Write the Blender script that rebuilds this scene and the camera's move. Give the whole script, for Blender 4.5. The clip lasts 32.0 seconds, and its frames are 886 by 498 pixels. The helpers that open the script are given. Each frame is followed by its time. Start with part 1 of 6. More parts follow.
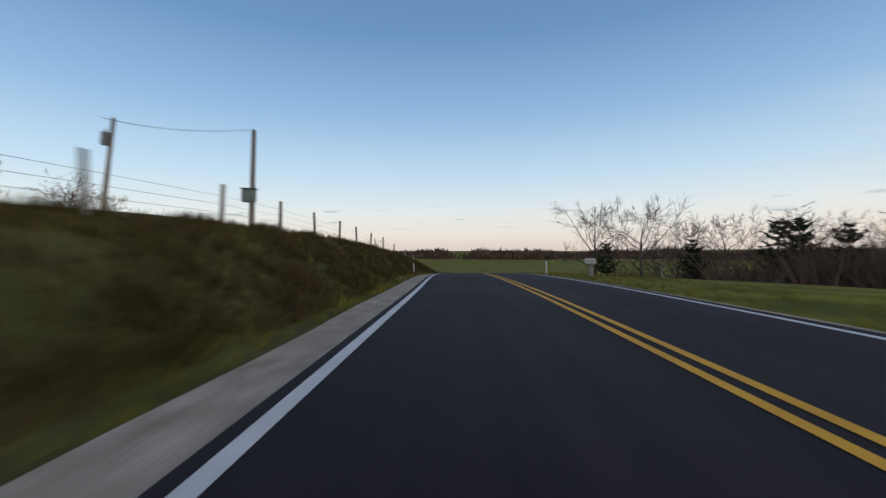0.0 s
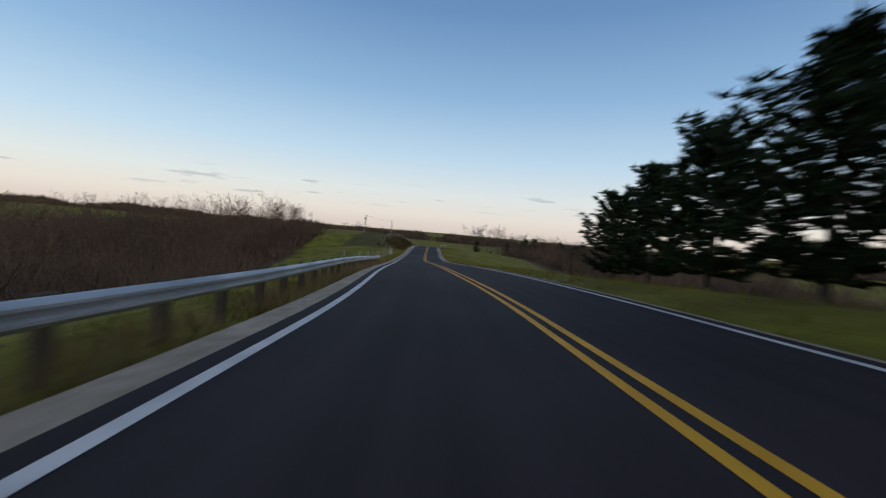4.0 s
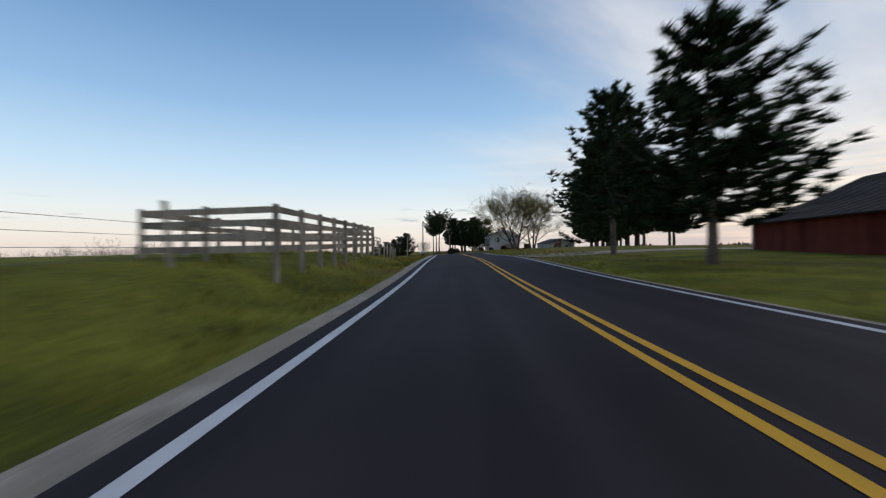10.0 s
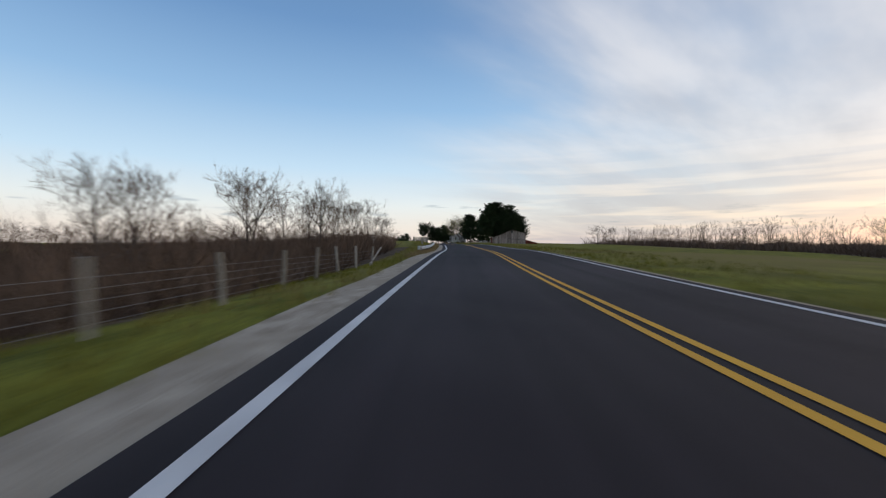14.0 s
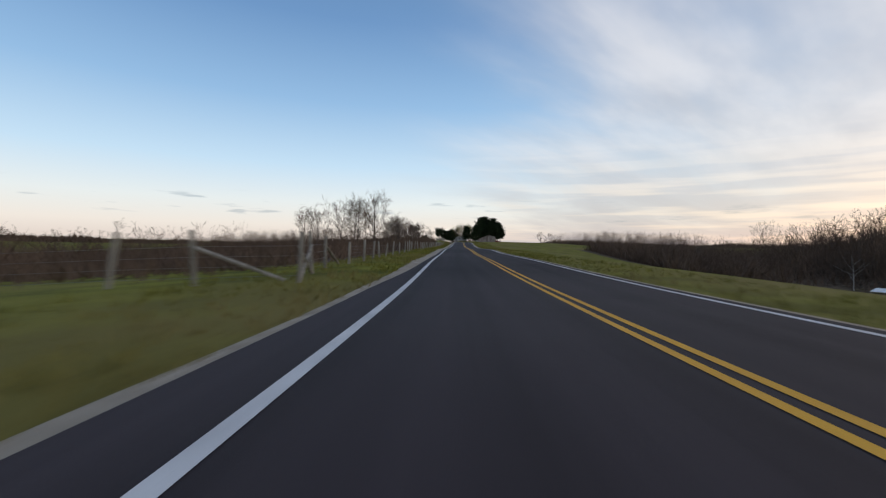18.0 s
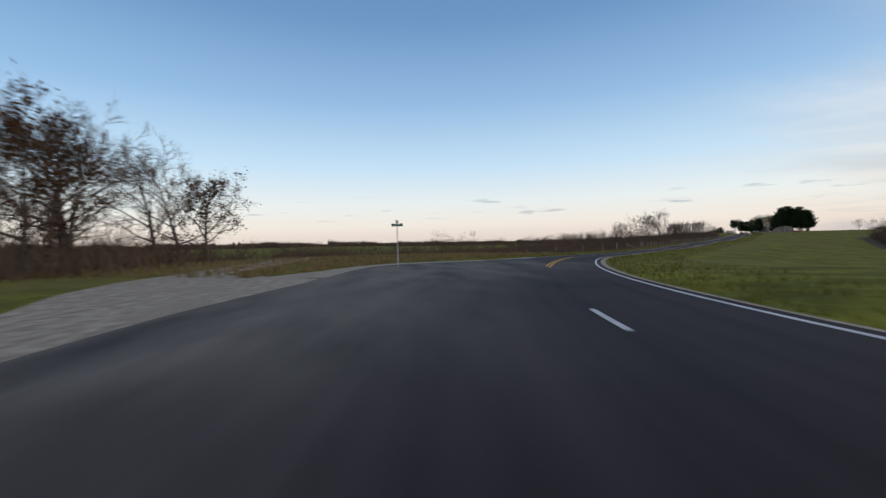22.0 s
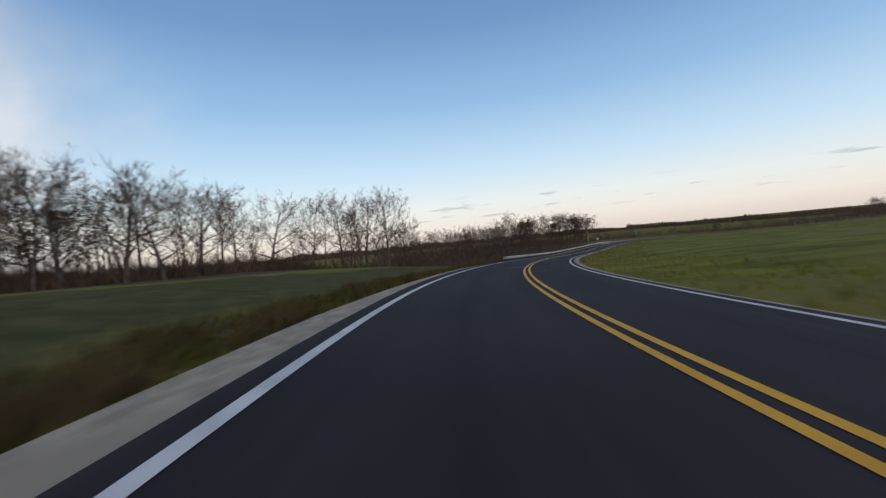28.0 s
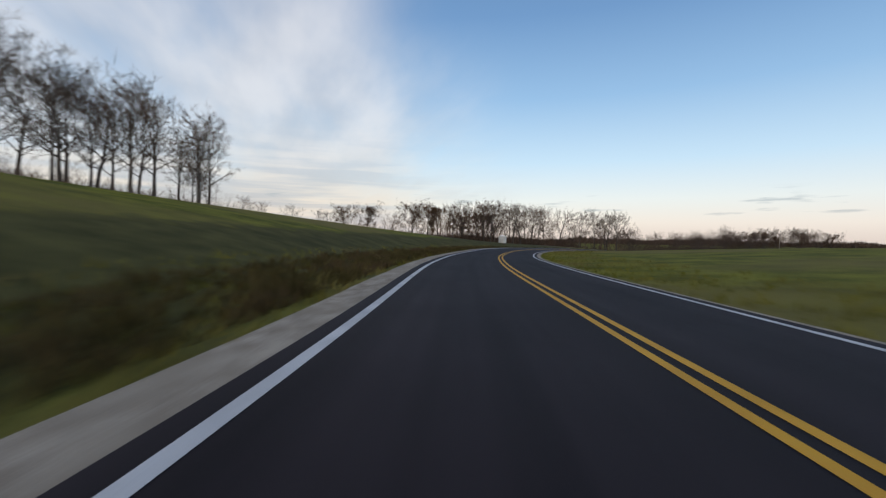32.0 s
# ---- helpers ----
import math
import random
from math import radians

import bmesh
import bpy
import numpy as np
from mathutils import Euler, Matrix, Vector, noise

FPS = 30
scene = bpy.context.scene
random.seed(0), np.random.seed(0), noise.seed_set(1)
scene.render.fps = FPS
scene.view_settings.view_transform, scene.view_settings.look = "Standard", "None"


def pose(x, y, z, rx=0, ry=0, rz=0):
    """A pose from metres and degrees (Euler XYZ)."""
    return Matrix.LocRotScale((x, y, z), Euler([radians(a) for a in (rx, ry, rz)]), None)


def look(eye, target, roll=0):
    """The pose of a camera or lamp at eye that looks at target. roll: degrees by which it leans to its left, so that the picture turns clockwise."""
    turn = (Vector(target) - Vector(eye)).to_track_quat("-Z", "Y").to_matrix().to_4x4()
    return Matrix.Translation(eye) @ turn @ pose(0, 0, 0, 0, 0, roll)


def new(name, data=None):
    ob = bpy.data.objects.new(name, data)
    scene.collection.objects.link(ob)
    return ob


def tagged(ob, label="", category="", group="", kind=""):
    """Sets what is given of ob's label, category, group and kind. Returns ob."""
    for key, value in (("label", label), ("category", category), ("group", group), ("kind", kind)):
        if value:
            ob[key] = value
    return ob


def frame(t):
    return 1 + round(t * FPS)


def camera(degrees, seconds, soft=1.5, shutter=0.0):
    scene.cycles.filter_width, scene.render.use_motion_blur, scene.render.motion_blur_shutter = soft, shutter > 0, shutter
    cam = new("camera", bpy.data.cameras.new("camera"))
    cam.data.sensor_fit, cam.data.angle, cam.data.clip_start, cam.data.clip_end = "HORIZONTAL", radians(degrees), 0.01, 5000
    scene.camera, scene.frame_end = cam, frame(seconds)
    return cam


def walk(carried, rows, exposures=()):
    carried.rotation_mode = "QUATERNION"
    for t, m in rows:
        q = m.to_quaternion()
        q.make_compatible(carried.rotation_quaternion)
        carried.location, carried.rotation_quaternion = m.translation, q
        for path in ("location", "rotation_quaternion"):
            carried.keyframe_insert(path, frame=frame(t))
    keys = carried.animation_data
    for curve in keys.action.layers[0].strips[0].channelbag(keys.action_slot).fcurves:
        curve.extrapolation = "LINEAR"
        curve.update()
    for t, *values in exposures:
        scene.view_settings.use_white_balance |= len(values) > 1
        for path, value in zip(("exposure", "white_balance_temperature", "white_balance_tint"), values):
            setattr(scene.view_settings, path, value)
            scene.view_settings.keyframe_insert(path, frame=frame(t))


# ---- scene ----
# ---------------------------------------------------------------- camera
cam = camera(91.65, 32.0, soft=1.25, shutter=0.35)


def row(t, x, y, z, yaw, pitch, roll):
    a, b = radians(yaw), radians(pitch)
    ahead = Vector((-math.sin(a) * math.cos(b), math.cos(a) * math.cos(b), math.sin(b)))
    eye = Vector((x, y, z))
    return t, look(eye, eye + ahead * 10, roll)


walk(cam, [row(*r) for r in [
    (0.0, -0.04, -0.00, 1.069, 6.36, 0.32, -0.51),
    (0.5, 1.35, -15.60, 0.822, 6.63, 0.00, 0.01),
    (1.0, 2.90, -31.26, 0.742, 7.20, -0.70, 0.26),
    (1.5, 4.51, -46.90, 1.032, 7.55, -1.49, -0.22),
    (2.0, 6.23, -62.36, 1.588, 7.72, -2.31, 0.87),
    (2.5, 7.82, -77.46, 2.457, 7.22, -2.84, 2.01),
    (3.0, 9.66, -91.91, 3.288, 10.36, -2.86, 3.04),
    (3.5, 11.99, -105.41, 3.932, 10.77, -2.51, 4.05),
    (4.0, 13.37, -118.07, 4.461, 3.21, -2.10, 4.58),
    (4.5, 12.63, -129.96, 4.848, -6.87, -1.95, 3.97),
    (5.0, 10.31, -141.30, 5.093, -12.58, -2.03, 2.37),
    (5.5, 6.79, -152.53, 5.294, -18.29, -1.86, 1.65),
    (6.0, 1.99, -163.69, 5.513, -23.75, -1.83, 1.62),
    (6.5, -3.86, -174.79, 5.867, -28.55, -2.03, 1.69),
    (7.0, -10.72, -185.82, 6.224, -31.99, -1.93, 1.47),
    (7.5, -18.46, -197.11, 6.524, -33.13, -1.78, 0.75),
    (8.0, -27.00, -209.20, 6.766, -33.70, -1.31, 0.24),
    (8.5, -36.41, -222.27, 6.723, -34.35, -0.59, 0.29),
    (9.0, -46.55, -236.05, 6.685, -35.12, -0.15, -0.13),
    (9.5, -57.03, -249.96, 6.349, -35.80, 0.34, -0.93),
    (10.0, -67.42, -263.46, 6.156, -36.41, 0.19, -0.84),
    (10.5, -77.57, -276.32, 5.922, -37.10, 0.04, -0.18),
    (11.0, -87.66, -288.89, 5.814, -37.50, -0.14, 0.34),
    (11.5, -98.23, -301.75, 5.822, -38.29, -0.27, 1.21),
    (12.0, -109.63, -315.19, 5.709, -39.07, -0.41, 2.60),
    (12.5, -121.79, -329.09, 5.392, -39.95, -0.65, 4.18),
    (13.0, -134.39, -343.11, 5.130, -40.60, -0.95, 4.10),
    (13.5, -147.15, -357.02, 4.804, -41.10, -0.76, 2.25),
    (14.0, -159.74, -370.77, 4.382, -40.55, -0.39, 0.50),
    (14.5, -171.96, -384.45, 4.066, -39.96, -0.21, -0.48),
    (15.0, -183.91, -397.98, 3.853, -40.10, -0.19, -0.73),
    (15.5, -195.88, -411.36, 3.782, -40.49, -0.21, -0.30),
    (16.0, -208.00, -424.82, 3.802, -40.50, -0.12, 0.72),
    (16.5, -220.30, -438.56, 3.611, -40.29, 0.01, 1.69),
    (17.0, -232.61, -452.40, 3.474, -40.23, -0.03, 1.72),
    (17.5, -244.56, -465.88, 3.339, -40.08, -0.25, 1.81),
    (18.0, -255.76, -478.63, 3.394, -39.84, -0.62, 0.98),
    (18.5, -266.02, -490.52, 3.594, -38.89, -0.72, -0.29),
    (19.0, -275.22, -501.73, 3.807, -36.81, -1.01, -1.78),
    (19.5, -283.35, -512.53, 4.035, -33.84, -1.34, -3.18),
    (20.0, -290.39, -523.28, 4.362, -29.24, -1.26, -3.65),
    (20.5, -296.06, -534.28, 4.594, -22.68, -0.95, -3.43),
    (21.0, -300.29, -545.46, 4.769, -15.69, -0.84, -2.87),
    (21.5, -303.12, -556.60, 4.940, -8.95, -0.63, -1.87),
    (22.0, -304.66, -567.58, 5.099, -3.13, -0.97, -1.47),
    (22.5, -305.07, -578.42, 5.229, 2.16, -0.86, -1.22),
    (23.0, -304.62, -589.32, 5.347, 5.79, -1.04, -1.68),
    (23.5, -303.61, -600.52, 5.451, 7.61, -0.99, -1.40),
    (24.0, -302.23, -612.20, 5.556, 8.68, -1.10, -0.46),
    (24.5, -300.57, -624.36, 5.704, 9.56, -1.27, -0.09),
    (25.0, -298.66, -636.81, 5.961, 10.57, -1.28, -0.93),
    (25.5, -296.46, -649.32, 6.368, 12.48, -1.20, -2.82),
    (26.0, -293.69, -661.72, 6.802, 15.79, -1.08, -4.76),
    (26.5, -290.09, -673.91, 7.234, 20.03, -0.99, -5.75),
    (27.0, -285.55, -685.87, 7.649, 24.49, -0.86, -5.83),
    (27.5, -279.99, -697.58, 8.108, 29.57, -0.54, -6.09),
    (28.0, -273.33, -708.70, 8.451, 35.11, -0.61, -5.55),
    (28.5, -265.69, -718.91, 8.724, 40.96, -0.90, -4.40),
    (29.0, -257.34, -727.99, 8.961, 46.60, -1.21, -4.39),
    (29.5, -248.42, -736.03, 9.110, 51.46, -1.14, -4.74),
    (30.0, -238.80, -743.30, 9.196, 56.41, -1.16, -3.63),
    (30.5, -228.21, -749.94, 9.205, 61.31, -1.36, -2.59),
    (31.0, -216.56, -756.02, 9.298, 65.55, -1.64, -1.98),
    (31.5, -203.85, -761.62, 9.348, 68.77, -1.66, -0.46),
    (32.0, -190.22, -766.86, 9.413, 71.01, -1.49, 0.89),
]], exposures=[(0.0, -0.08), (4.5, -0.15), (7.0, -0.12), (8.5, 0.0), (10.0, 0.03), (13.0, 0.0), (32.0, 0.0)])

# ---------------------------------------------------------------- sky and light
SKY_GAIN = 0.5
world = bpy.data.worlds.new("sky")
scene.world = world
world.use_nodes = True
wt = world.node_tree
wt.nodes.clear()


def wn(kind, **values):
    n = wt.nodes.new(kind)
    for k, v in values.items():
        n.inputs[k].default_value = v
    return n


def wmath(op, a, b=None, clamp=False):
    n = wt.nodes.new("ShaderNodeMath")
    n.operation, n.use_clamp = op, clamp
    for i, v in enumerate((a, b)):
        if v is None:
            continue
        if isinstance(v, (int, float)):
            n.inputs[i].default_value = v
        else:
            wt.links.new(v, n.inputs[i])
    return n.outputs[0]


def wrange(v, a, b, c=0.0, d=1.0):
    n = wt.nodes.new("ShaderNodeMapRange")
    n.interpolation_type = "SMOOTHSTEP"
    wt.links.new(v, n.inputs[0])
    for i, x in enumerate((a, b, c, d)):
        n.inputs[i + 1].default_value = x
    return n.outputs[0]


def wmix(f, a, b):
    n = wt.nodes.new("ShaderNodeMix")
    n.data_type = "RGBA"
    for sock, v in ((n.inputs[0], f), (n.inputs[6], a), (n.inputs[7], b)):
        if isinstance(v, (int, float)):
            sock.default_value = v
        elif isinstance(v, tuple):
            sock.default_value = (*v, 1)
        else:
            wt.links.new(v, sock)
    return n.outputs[2]


SUN_AZ, SUN_EL = 255.0, 3.0        # degrees left of +y; the sun has nearly set
coord = wt.nodes.new("ShaderNodeTexCoord").outputs["Generated"]
sep = wt.nodes.new("ShaderNodeSeparateXYZ")
wt.links.new(coord, sep.inputs[0])
dx, dy, dz = sep.outputs
nishita = wt.nodes.new("ShaderNodeTexSky")
nishita.sky_type, nishita.sun_disc = "NISHITA", False
nishita.sun_elevation, nishita.sun_rotation = radians(SUN_EL), radians(-SUN_AZ)
nishita.air_density, nishita.dust_density, nishita.ozone_density = 1.0, 1.2, 1.6
# clear dusk sky: deep blue overhead, pale above the hills, a rosy rim at the horizon
ramp = wt.nodes.new("ShaderNodeValToRGB")
wt.links.new(wmath("MULTIPLY", dz, 1.6, True), ramp.inputs[0])
els = ramp.color_ramp.elements
els[0].position, els[0].color = 0.0, (0.95, 0.83, 0.76, 1)
els[1].position, els[1].color = 1.0, (0.12, 0.25, 0.48, 1)
for pos_, col_ in ((0.06, (1.06, 0.99, 0.93)), (0.14, (0.97, 1.03, 1.06)), (0.27, (0.67, 0.895, 1.11)), (0.48, (0.355, 0.60, 0.925)), (0.72, (0.18, 0.36, 0.675))):
    e_ = els.new(pos_)
    e_.color = (*col_, 1)
# streaked cloud deck, thickest on the side away from the clear arch of sky
height = wmath("MAXIMUM", dz, 0.02)
comb = wt.nodes.new("ShaderNodeCombineXYZ")
wt.links.new(wmath("DIVIDE", dx, wmath("ADD", height, 0.12)), comb.inputs[0])
wt.links.new(wmath("DIVIDE", dy, wmath("ADD", height, 0.12)), comb.inputs[1])
mapn = wt.nodes.new("ShaderNodeMapping")
mapn.inputs["Rotation"].default_value = (0, 0, radians(-14))
mapn.inputs["Scale"].default_value = (0.34, 0.85, 1)
wt.links.new(comb.outputs[0], mapn.inputs[0])
n1 = wn("ShaderNodeTexNoise", Scale=1.3, Detail=7.0, Roughness=0.55, Distortion=0.4)
wt.links.new(mapn.outputs[0], n1.inputs[0])
n2 = wn("ShaderNodeTexNoise", Scale=3.0, Detail=4.0, Roughness=0.5)
wt.links.new(mapn.outputs[0], n2.inputs[0])
side = wmath("ADD", wmath("MULTIPLY", dx, 0.96), wmath("MULTIPLY", dy, -0.28))
back = wmath("MULTIPLY", dy, -1.0)
left = wmath("ADD", wmath("MULTIPLY", dx, -0.94), wmath("MULTIPLY", dy, -0.34))
cover = wmath("MAXIMUM", wmath("MAXIMUM", wrange(side, 0.08, 0.95), wrange(left, 0.5, 1.08)), wrange(back, 0.1, 0.6))
dens = wmath("ADD", wmath("MULTIPLY", n1.outputs[0], 0.55), wmath("MULTIPLY", n2.outputs[0], 0.22))
cloud = wmath("MULTIPLY", wrange(wmath("ADD", dens, wmath("MULTIPLY", cover, 0.36)), 0.36, 0.78), wrange(cover, 0.0, 0.6))
shade = wmix(wrange(n2.outputs[0], 0.3, 0.7), (0.64, 0.66, 0.735), (0.92, 0.91, 0.945))
streak_n = wn("ShaderNodeTexNoise", Scale=3.0, Detail=3.0, Roughness=0.5)
maps = wt.nodes.new("ShaderNodeMapping")
maps.inputs["Scale"].default_value = (1, 1, 16)
wt.links.new(coord, maps.inputs[0])
wt.links.new(maps.outputs[0], streak_n.inputs[0])
streaks = wmix(wrange(streak_n.outputs[0], 0.42, 0.62), (0.60, 0.60, 0.67), (0.96, 0.85, 0.78))
low = wmix(wrange(dz, 0.05, 0.26), streaks, shade)
sky = wmix(wmath("MULTIPLY", cloud, 0.9), ramp.outputs[0], low)
# small dusky wisps low over the far hills
wisp_n = wn("ShaderNodeTexNoise", Scale=9.0, Detail=4.0)
mapw = wt.nodes.new("ShaderNodeMapping")
mapw.inputs["Scale"].default_value = (1, 1, 9)
wt.links.new(coord, mapw.inputs[0])
wt.links.new(mapw.outputs[0], wisp_n.inputs[0])
band = wmath("MULTIPLY", wrange(dz, 0.045, 0.06), wrange(dz, 0.11, 0.085))
wisp = wmath("MULTIPLY", band, wrange(wisp_n.outputs[0], 0.60, 0.72))
sky = wmix(wmath("MULTIPLY", wisp, 0.55), sky, (0.36, 0.45, 0.56))
bg1 = wn("ShaderNodeBackground", Strength=SKY_GAIN * 1.55)
wt.links.new(sky, bg1.inputs[0])
bg2 = wn("ShaderNodeBackground", Strength=0.05)
wt.links.new(nishita.outputs[0], bg2.inputs[0])
add = wt.nodes.new("ShaderNodeAddShader")
wt.links.new(bg1.outputs[0], add.inputs[0])
wt.links.new(bg2.outputs[0], add.inputs[1])
wo = wt.nodes.new("ShaderNodeOutputWorld")
wt.links.new(add.outputs[0], wo.inputs[0])

sun = new("sun", bpy.data.lights.new("sun", "SUN"))
sun.data.energy, sun.data.angle, sun.data.color = 0.25, radians(20), (1.0, 0.86, 0.72)
sun_dir = Vector((-math.sin(radians(SUN_AZ)) * math.cos(radians(14)), math.cos(radians(SUN_AZ)) * math.cos(radians(14)), math.sin(radians(14))))
sun.matrix_world = look(sun_dir * 100, (0, 0, 0))

# ---------------------------------------------------------------- materials


def nodes_of(name):
    m = bpy.data.materials.new(name)
    m.use_nodes = True
    return m, m.node_tree, m.node_tree.nodes["Principled BSDF"]


def mat(name, dark, light, scale=4.0, rough=0.8, metal=0.0, bump=0.0, bump_scale=40.0, stretch=(1, 1, 1), spread=0.0, fine=0.35, mid=None, mid_scale=0.15, space="Object", spec=0.3):
    """A surface of two mixed tones: broad patches, fine grain, relief, and a spread of tone from piece to piece."""
    m, t, b = nodes_of(name)
    tc = t.nodes.new("ShaderNodeTexCoord")
    mp = t.nodes.new("ShaderNodeMapping")
    mp.inputs["Scale"].default_value = stretch
    if space == "World":
        geo = t.nodes.new("ShaderNodeNewGeometry")
        t.links.new(geo.outputs["Position"], mp.inputs[0])
    else:
        t.links.new(tc.outputs["Object"], mp.inputs[0])
    na = t.nodes.new("ShaderNodeTexNoise")
    na.inputs["Scale"].default_value, na.inputs["Detail"].default_value = scale, 5
    nb = t.nodes.new("ShaderNodeTexNoise")
    nb.inputs["Scale"].default_value, nb.inputs["Detail"].default_value = bump_scale, 4
    for n in (na, nb):
        t.links.new(mp.outputs[0], n.inputs[0])
    mx = t.nodes.new("ShaderNodeMix")
    mx.data_type = "RGBA"
    mx.inputs[6].default_value, mx.inputs[7].default_value = (*dark, 1), (*light, 1)
    s = t.nodes.new("ShaderNodeMath")
    s.operation = "MULTIPLY_ADD"
    t.links.new(nb.outputs[0], s.inputs[0])
    s.inputs[1].default_value = fine
    t.links.new(na.outputs[0], s.inputs[2])
    r = t.nodes.new("ShaderNodeMapRange")
    r.inputs[1].default_value, r.inputs[2].default_value = 0.32 + fine / 2, 0.68 + fine / 2
    t.links.new(s.outputs[0], r.inputs[0])
    last = r.outputs[0]
    if spread:
        info = t.nodes.new("ShaderNodeObjectInfo")
        a = t.nodes.new("ShaderNodeMath")
        a.operation = "MULTIPLY_ADD"
        t.links.new(info.outputs["Random"], a.inputs[0])
        a.inputs[1].default_value = spread
        t.links.new(last, a.inputs[2])
        c = t.nodes.new("ShaderNodeMath")
        c.operation, c.use_clamp = "SUBTRACT", True
        t.links.new(a.outputs[0], c.inputs[0])
        c.inputs[1].default_value = spread / 2
        last = c.outputs[0]
    t.links.new(last, mx.inputs[0])
    col = mx.outputs[2]
    if mid:
        nc = t.nodes.new("ShaderNodeTexNoise")
        nc.inputs["Scale"].default_value, nc.inputs["Detail"].default_value = mid_scale, 4
        t.links.new(mp.outputs[0], nc.inputs[0])
        rr = t.nodes.new("ShaderNodeMapRange")
        rr.inputs[1].default_value, rr.inputs[2].default_value = 0.48, 0.66
        t.links.new(nc.outputs[0], rr.inputs[0])
        m2 = t.nodes.new("ShaderNodeMix")
        m2.data_type = "RGBA"
        t.links.new(rr.outputs[0], m2.inputs[0])
        t.links.new(col, m2.inputs[6])
        m2.inputs[7].default_value = (*mid, 1)
        col = m2.outputs[2]
    t.links.new(col, b.inputs["Base Color"])
    b.inputs["Roughness"].default_value, b.inputs["Metallic"].default_value = rough, metal
    b.inputs["Specular IOR Level"].default_value = spec
    if bump:
        bp = t.nodes.new("ShaderNodeBump")
        bp.inputs["Strength"].default_value, bp.inputs["Distance"].default_value = bump, 0.02
        t.links.new(nb.outputs[0], bp.inputs["Height"])
        t.links.new(bp.outputs[0], b.inputs["Normal"])
    return m


ASPHALT = mat("asphalt", (0.0228, 0.0165, 0.0185), (0.0335, 0.0248, 0.0275), 0.25, 0.8, bump=0.35, bump_scale=55, fine=0.5, mid=(0.0435, 0.0328, 0.0355), mid_scale=0.06, space="World", spec=0.12)
DUSTY = mat("dusty_asphalt", (0.0180, 0.0133, 0.0136), (0.0285, 0.0216, 0.0217), 0.25, 0.85, bump=0.3, bump_scale=40, mid=(0.075, 0.062, 0.054), mid_scale=0.14, space="World", spec=0.2)
GRAVEL = mat("gravel", (0.255, 0.200, 0.150), (0.50, 0.41, 0.32), 3.0, 0.95, bump=0.9, bump_scale=30, fine=0.9, mid=(0.345, 0.278, 0.21), mid_scale=0.4, space="World", spec=0.1)
WHITE = mat("white_road_paint", (0.52, 0.49, 0.48), (0.72, 0.68, 0.66), 2.0, 0.7, bump=0.2, bump_scale=60, fine=0.8, space="World")
YELLOW = mat("yellow_road_paint", (0.62, 0.29, 0.014), (0.80, 0.40, 0.022), 2.0, 0.7, bump=0.2, bump_scale=60, fine=0.8, space="World")
GRASS = mat("grass", (0.076, 0.080, 0.014), (0.225, 0.208, 0.030), 0.35, 0.95, bump=0.8, bump_scale=9, fine=0.8, mid=(0.185, 0.145, 0.045), mid_scale=0.045, space="World", spec=0.05)
BLADE = mat("grass_blades", (0.098, 0.100, 0.020), (0.235, 0.216, 0.038), 0.6, 0.9, space="World", mid=(0.23, 0.185, 0.075), mid_scale=0.12, spec=0.1)
WEED = mat("dead_weeds", (0.045, 0.040, 0.014), (0.12, 0.095, 0.040), 0.7, 0.95, space="World", mid=(0.10, 0.07, 0.04), mid_scale=0.3, spec=0.03)
STRAW = mat("dry_weeds", (0.15, 0.105, 0.05), (0.30, 0.23, 0.12), 0.8, 0.95, space="World", spec=0.05)
BARK = mat("bark", (0.055, 0.045, 0.038), (0.14, 0.12, 0.105), 3.0, 0.95, bump=0.6, bump_scale=14, stretch=(1, 1, 0.3), spread=0.5, spec=0.1)
PALEBARK = mat("pale_bark", (0.28, 0.25, 0.22), (0.48, 0.45, 0.41), 3.0, 0.9, bump=0.4, bump_scale=12, stretch=(1, 1, 0.4), spec=0.1)
TWIG = mat("twigs", (0.075, 0.058, 0.047), (0.15, 0.12, 0.098), 1.0, 0.95, space="World", mid=(0.17, 0.115, 0.085), mid_scale=0.06, spec=0.05)
BRUSH = mat("brush", (0.075, 0.052, 0.040), (0.15, 0.108, 0.082), 0.6, 0.95, space="World", mid=(0.18, 0.122, 0.086), mid_scale=0.05, spec=0.03)
NEEDLE = mat("pine_needles", (0.012, 0.024, 0.011), (0.034, 0.058, 0.024), 1.2, 0.85, spread=0.5, spec=0.15)
BUDS = mat("young_leaves", (0.17, 0.17, 0.06), (0.33, 0.29, 0.11), 0.6, 0.85, spec=0.1)
RUST = mat("rust_leaves", (0.055, 0.033, 0.02), (0.14, 0.08, 0.04), 1.0, 0.9, spread=0.4, spec=0.05)
RAILPOST = mat("dark_treated_post", (0.05, 0.042, 0.034), (0.12, 0.10, 0.08), 4.0, 0.9, bump=0.4, bump_scale=16, stretch=(1, 1, 0.2), spread=0.5, spec=0.1)
STEEL = mat("galvanised_steel", (0.34, 0.37, 0.40), (0.52, 0.55, 0.58), 0.8, 0.5, metal=0.35, bump=0.1, bump_scale=8, stretch=(1, 1, 3), fine=0.3, spread=0.4)
POLEWOOD = mat("weathered_pole_wood", (0.20, 0.17, 0.14), (0.36, 0.32, 0.28), 2.0, 0.9, bump=0.4, bump_scale=12, stretch=(1, 1, 0.15), spread=0.3, spec=0.1)
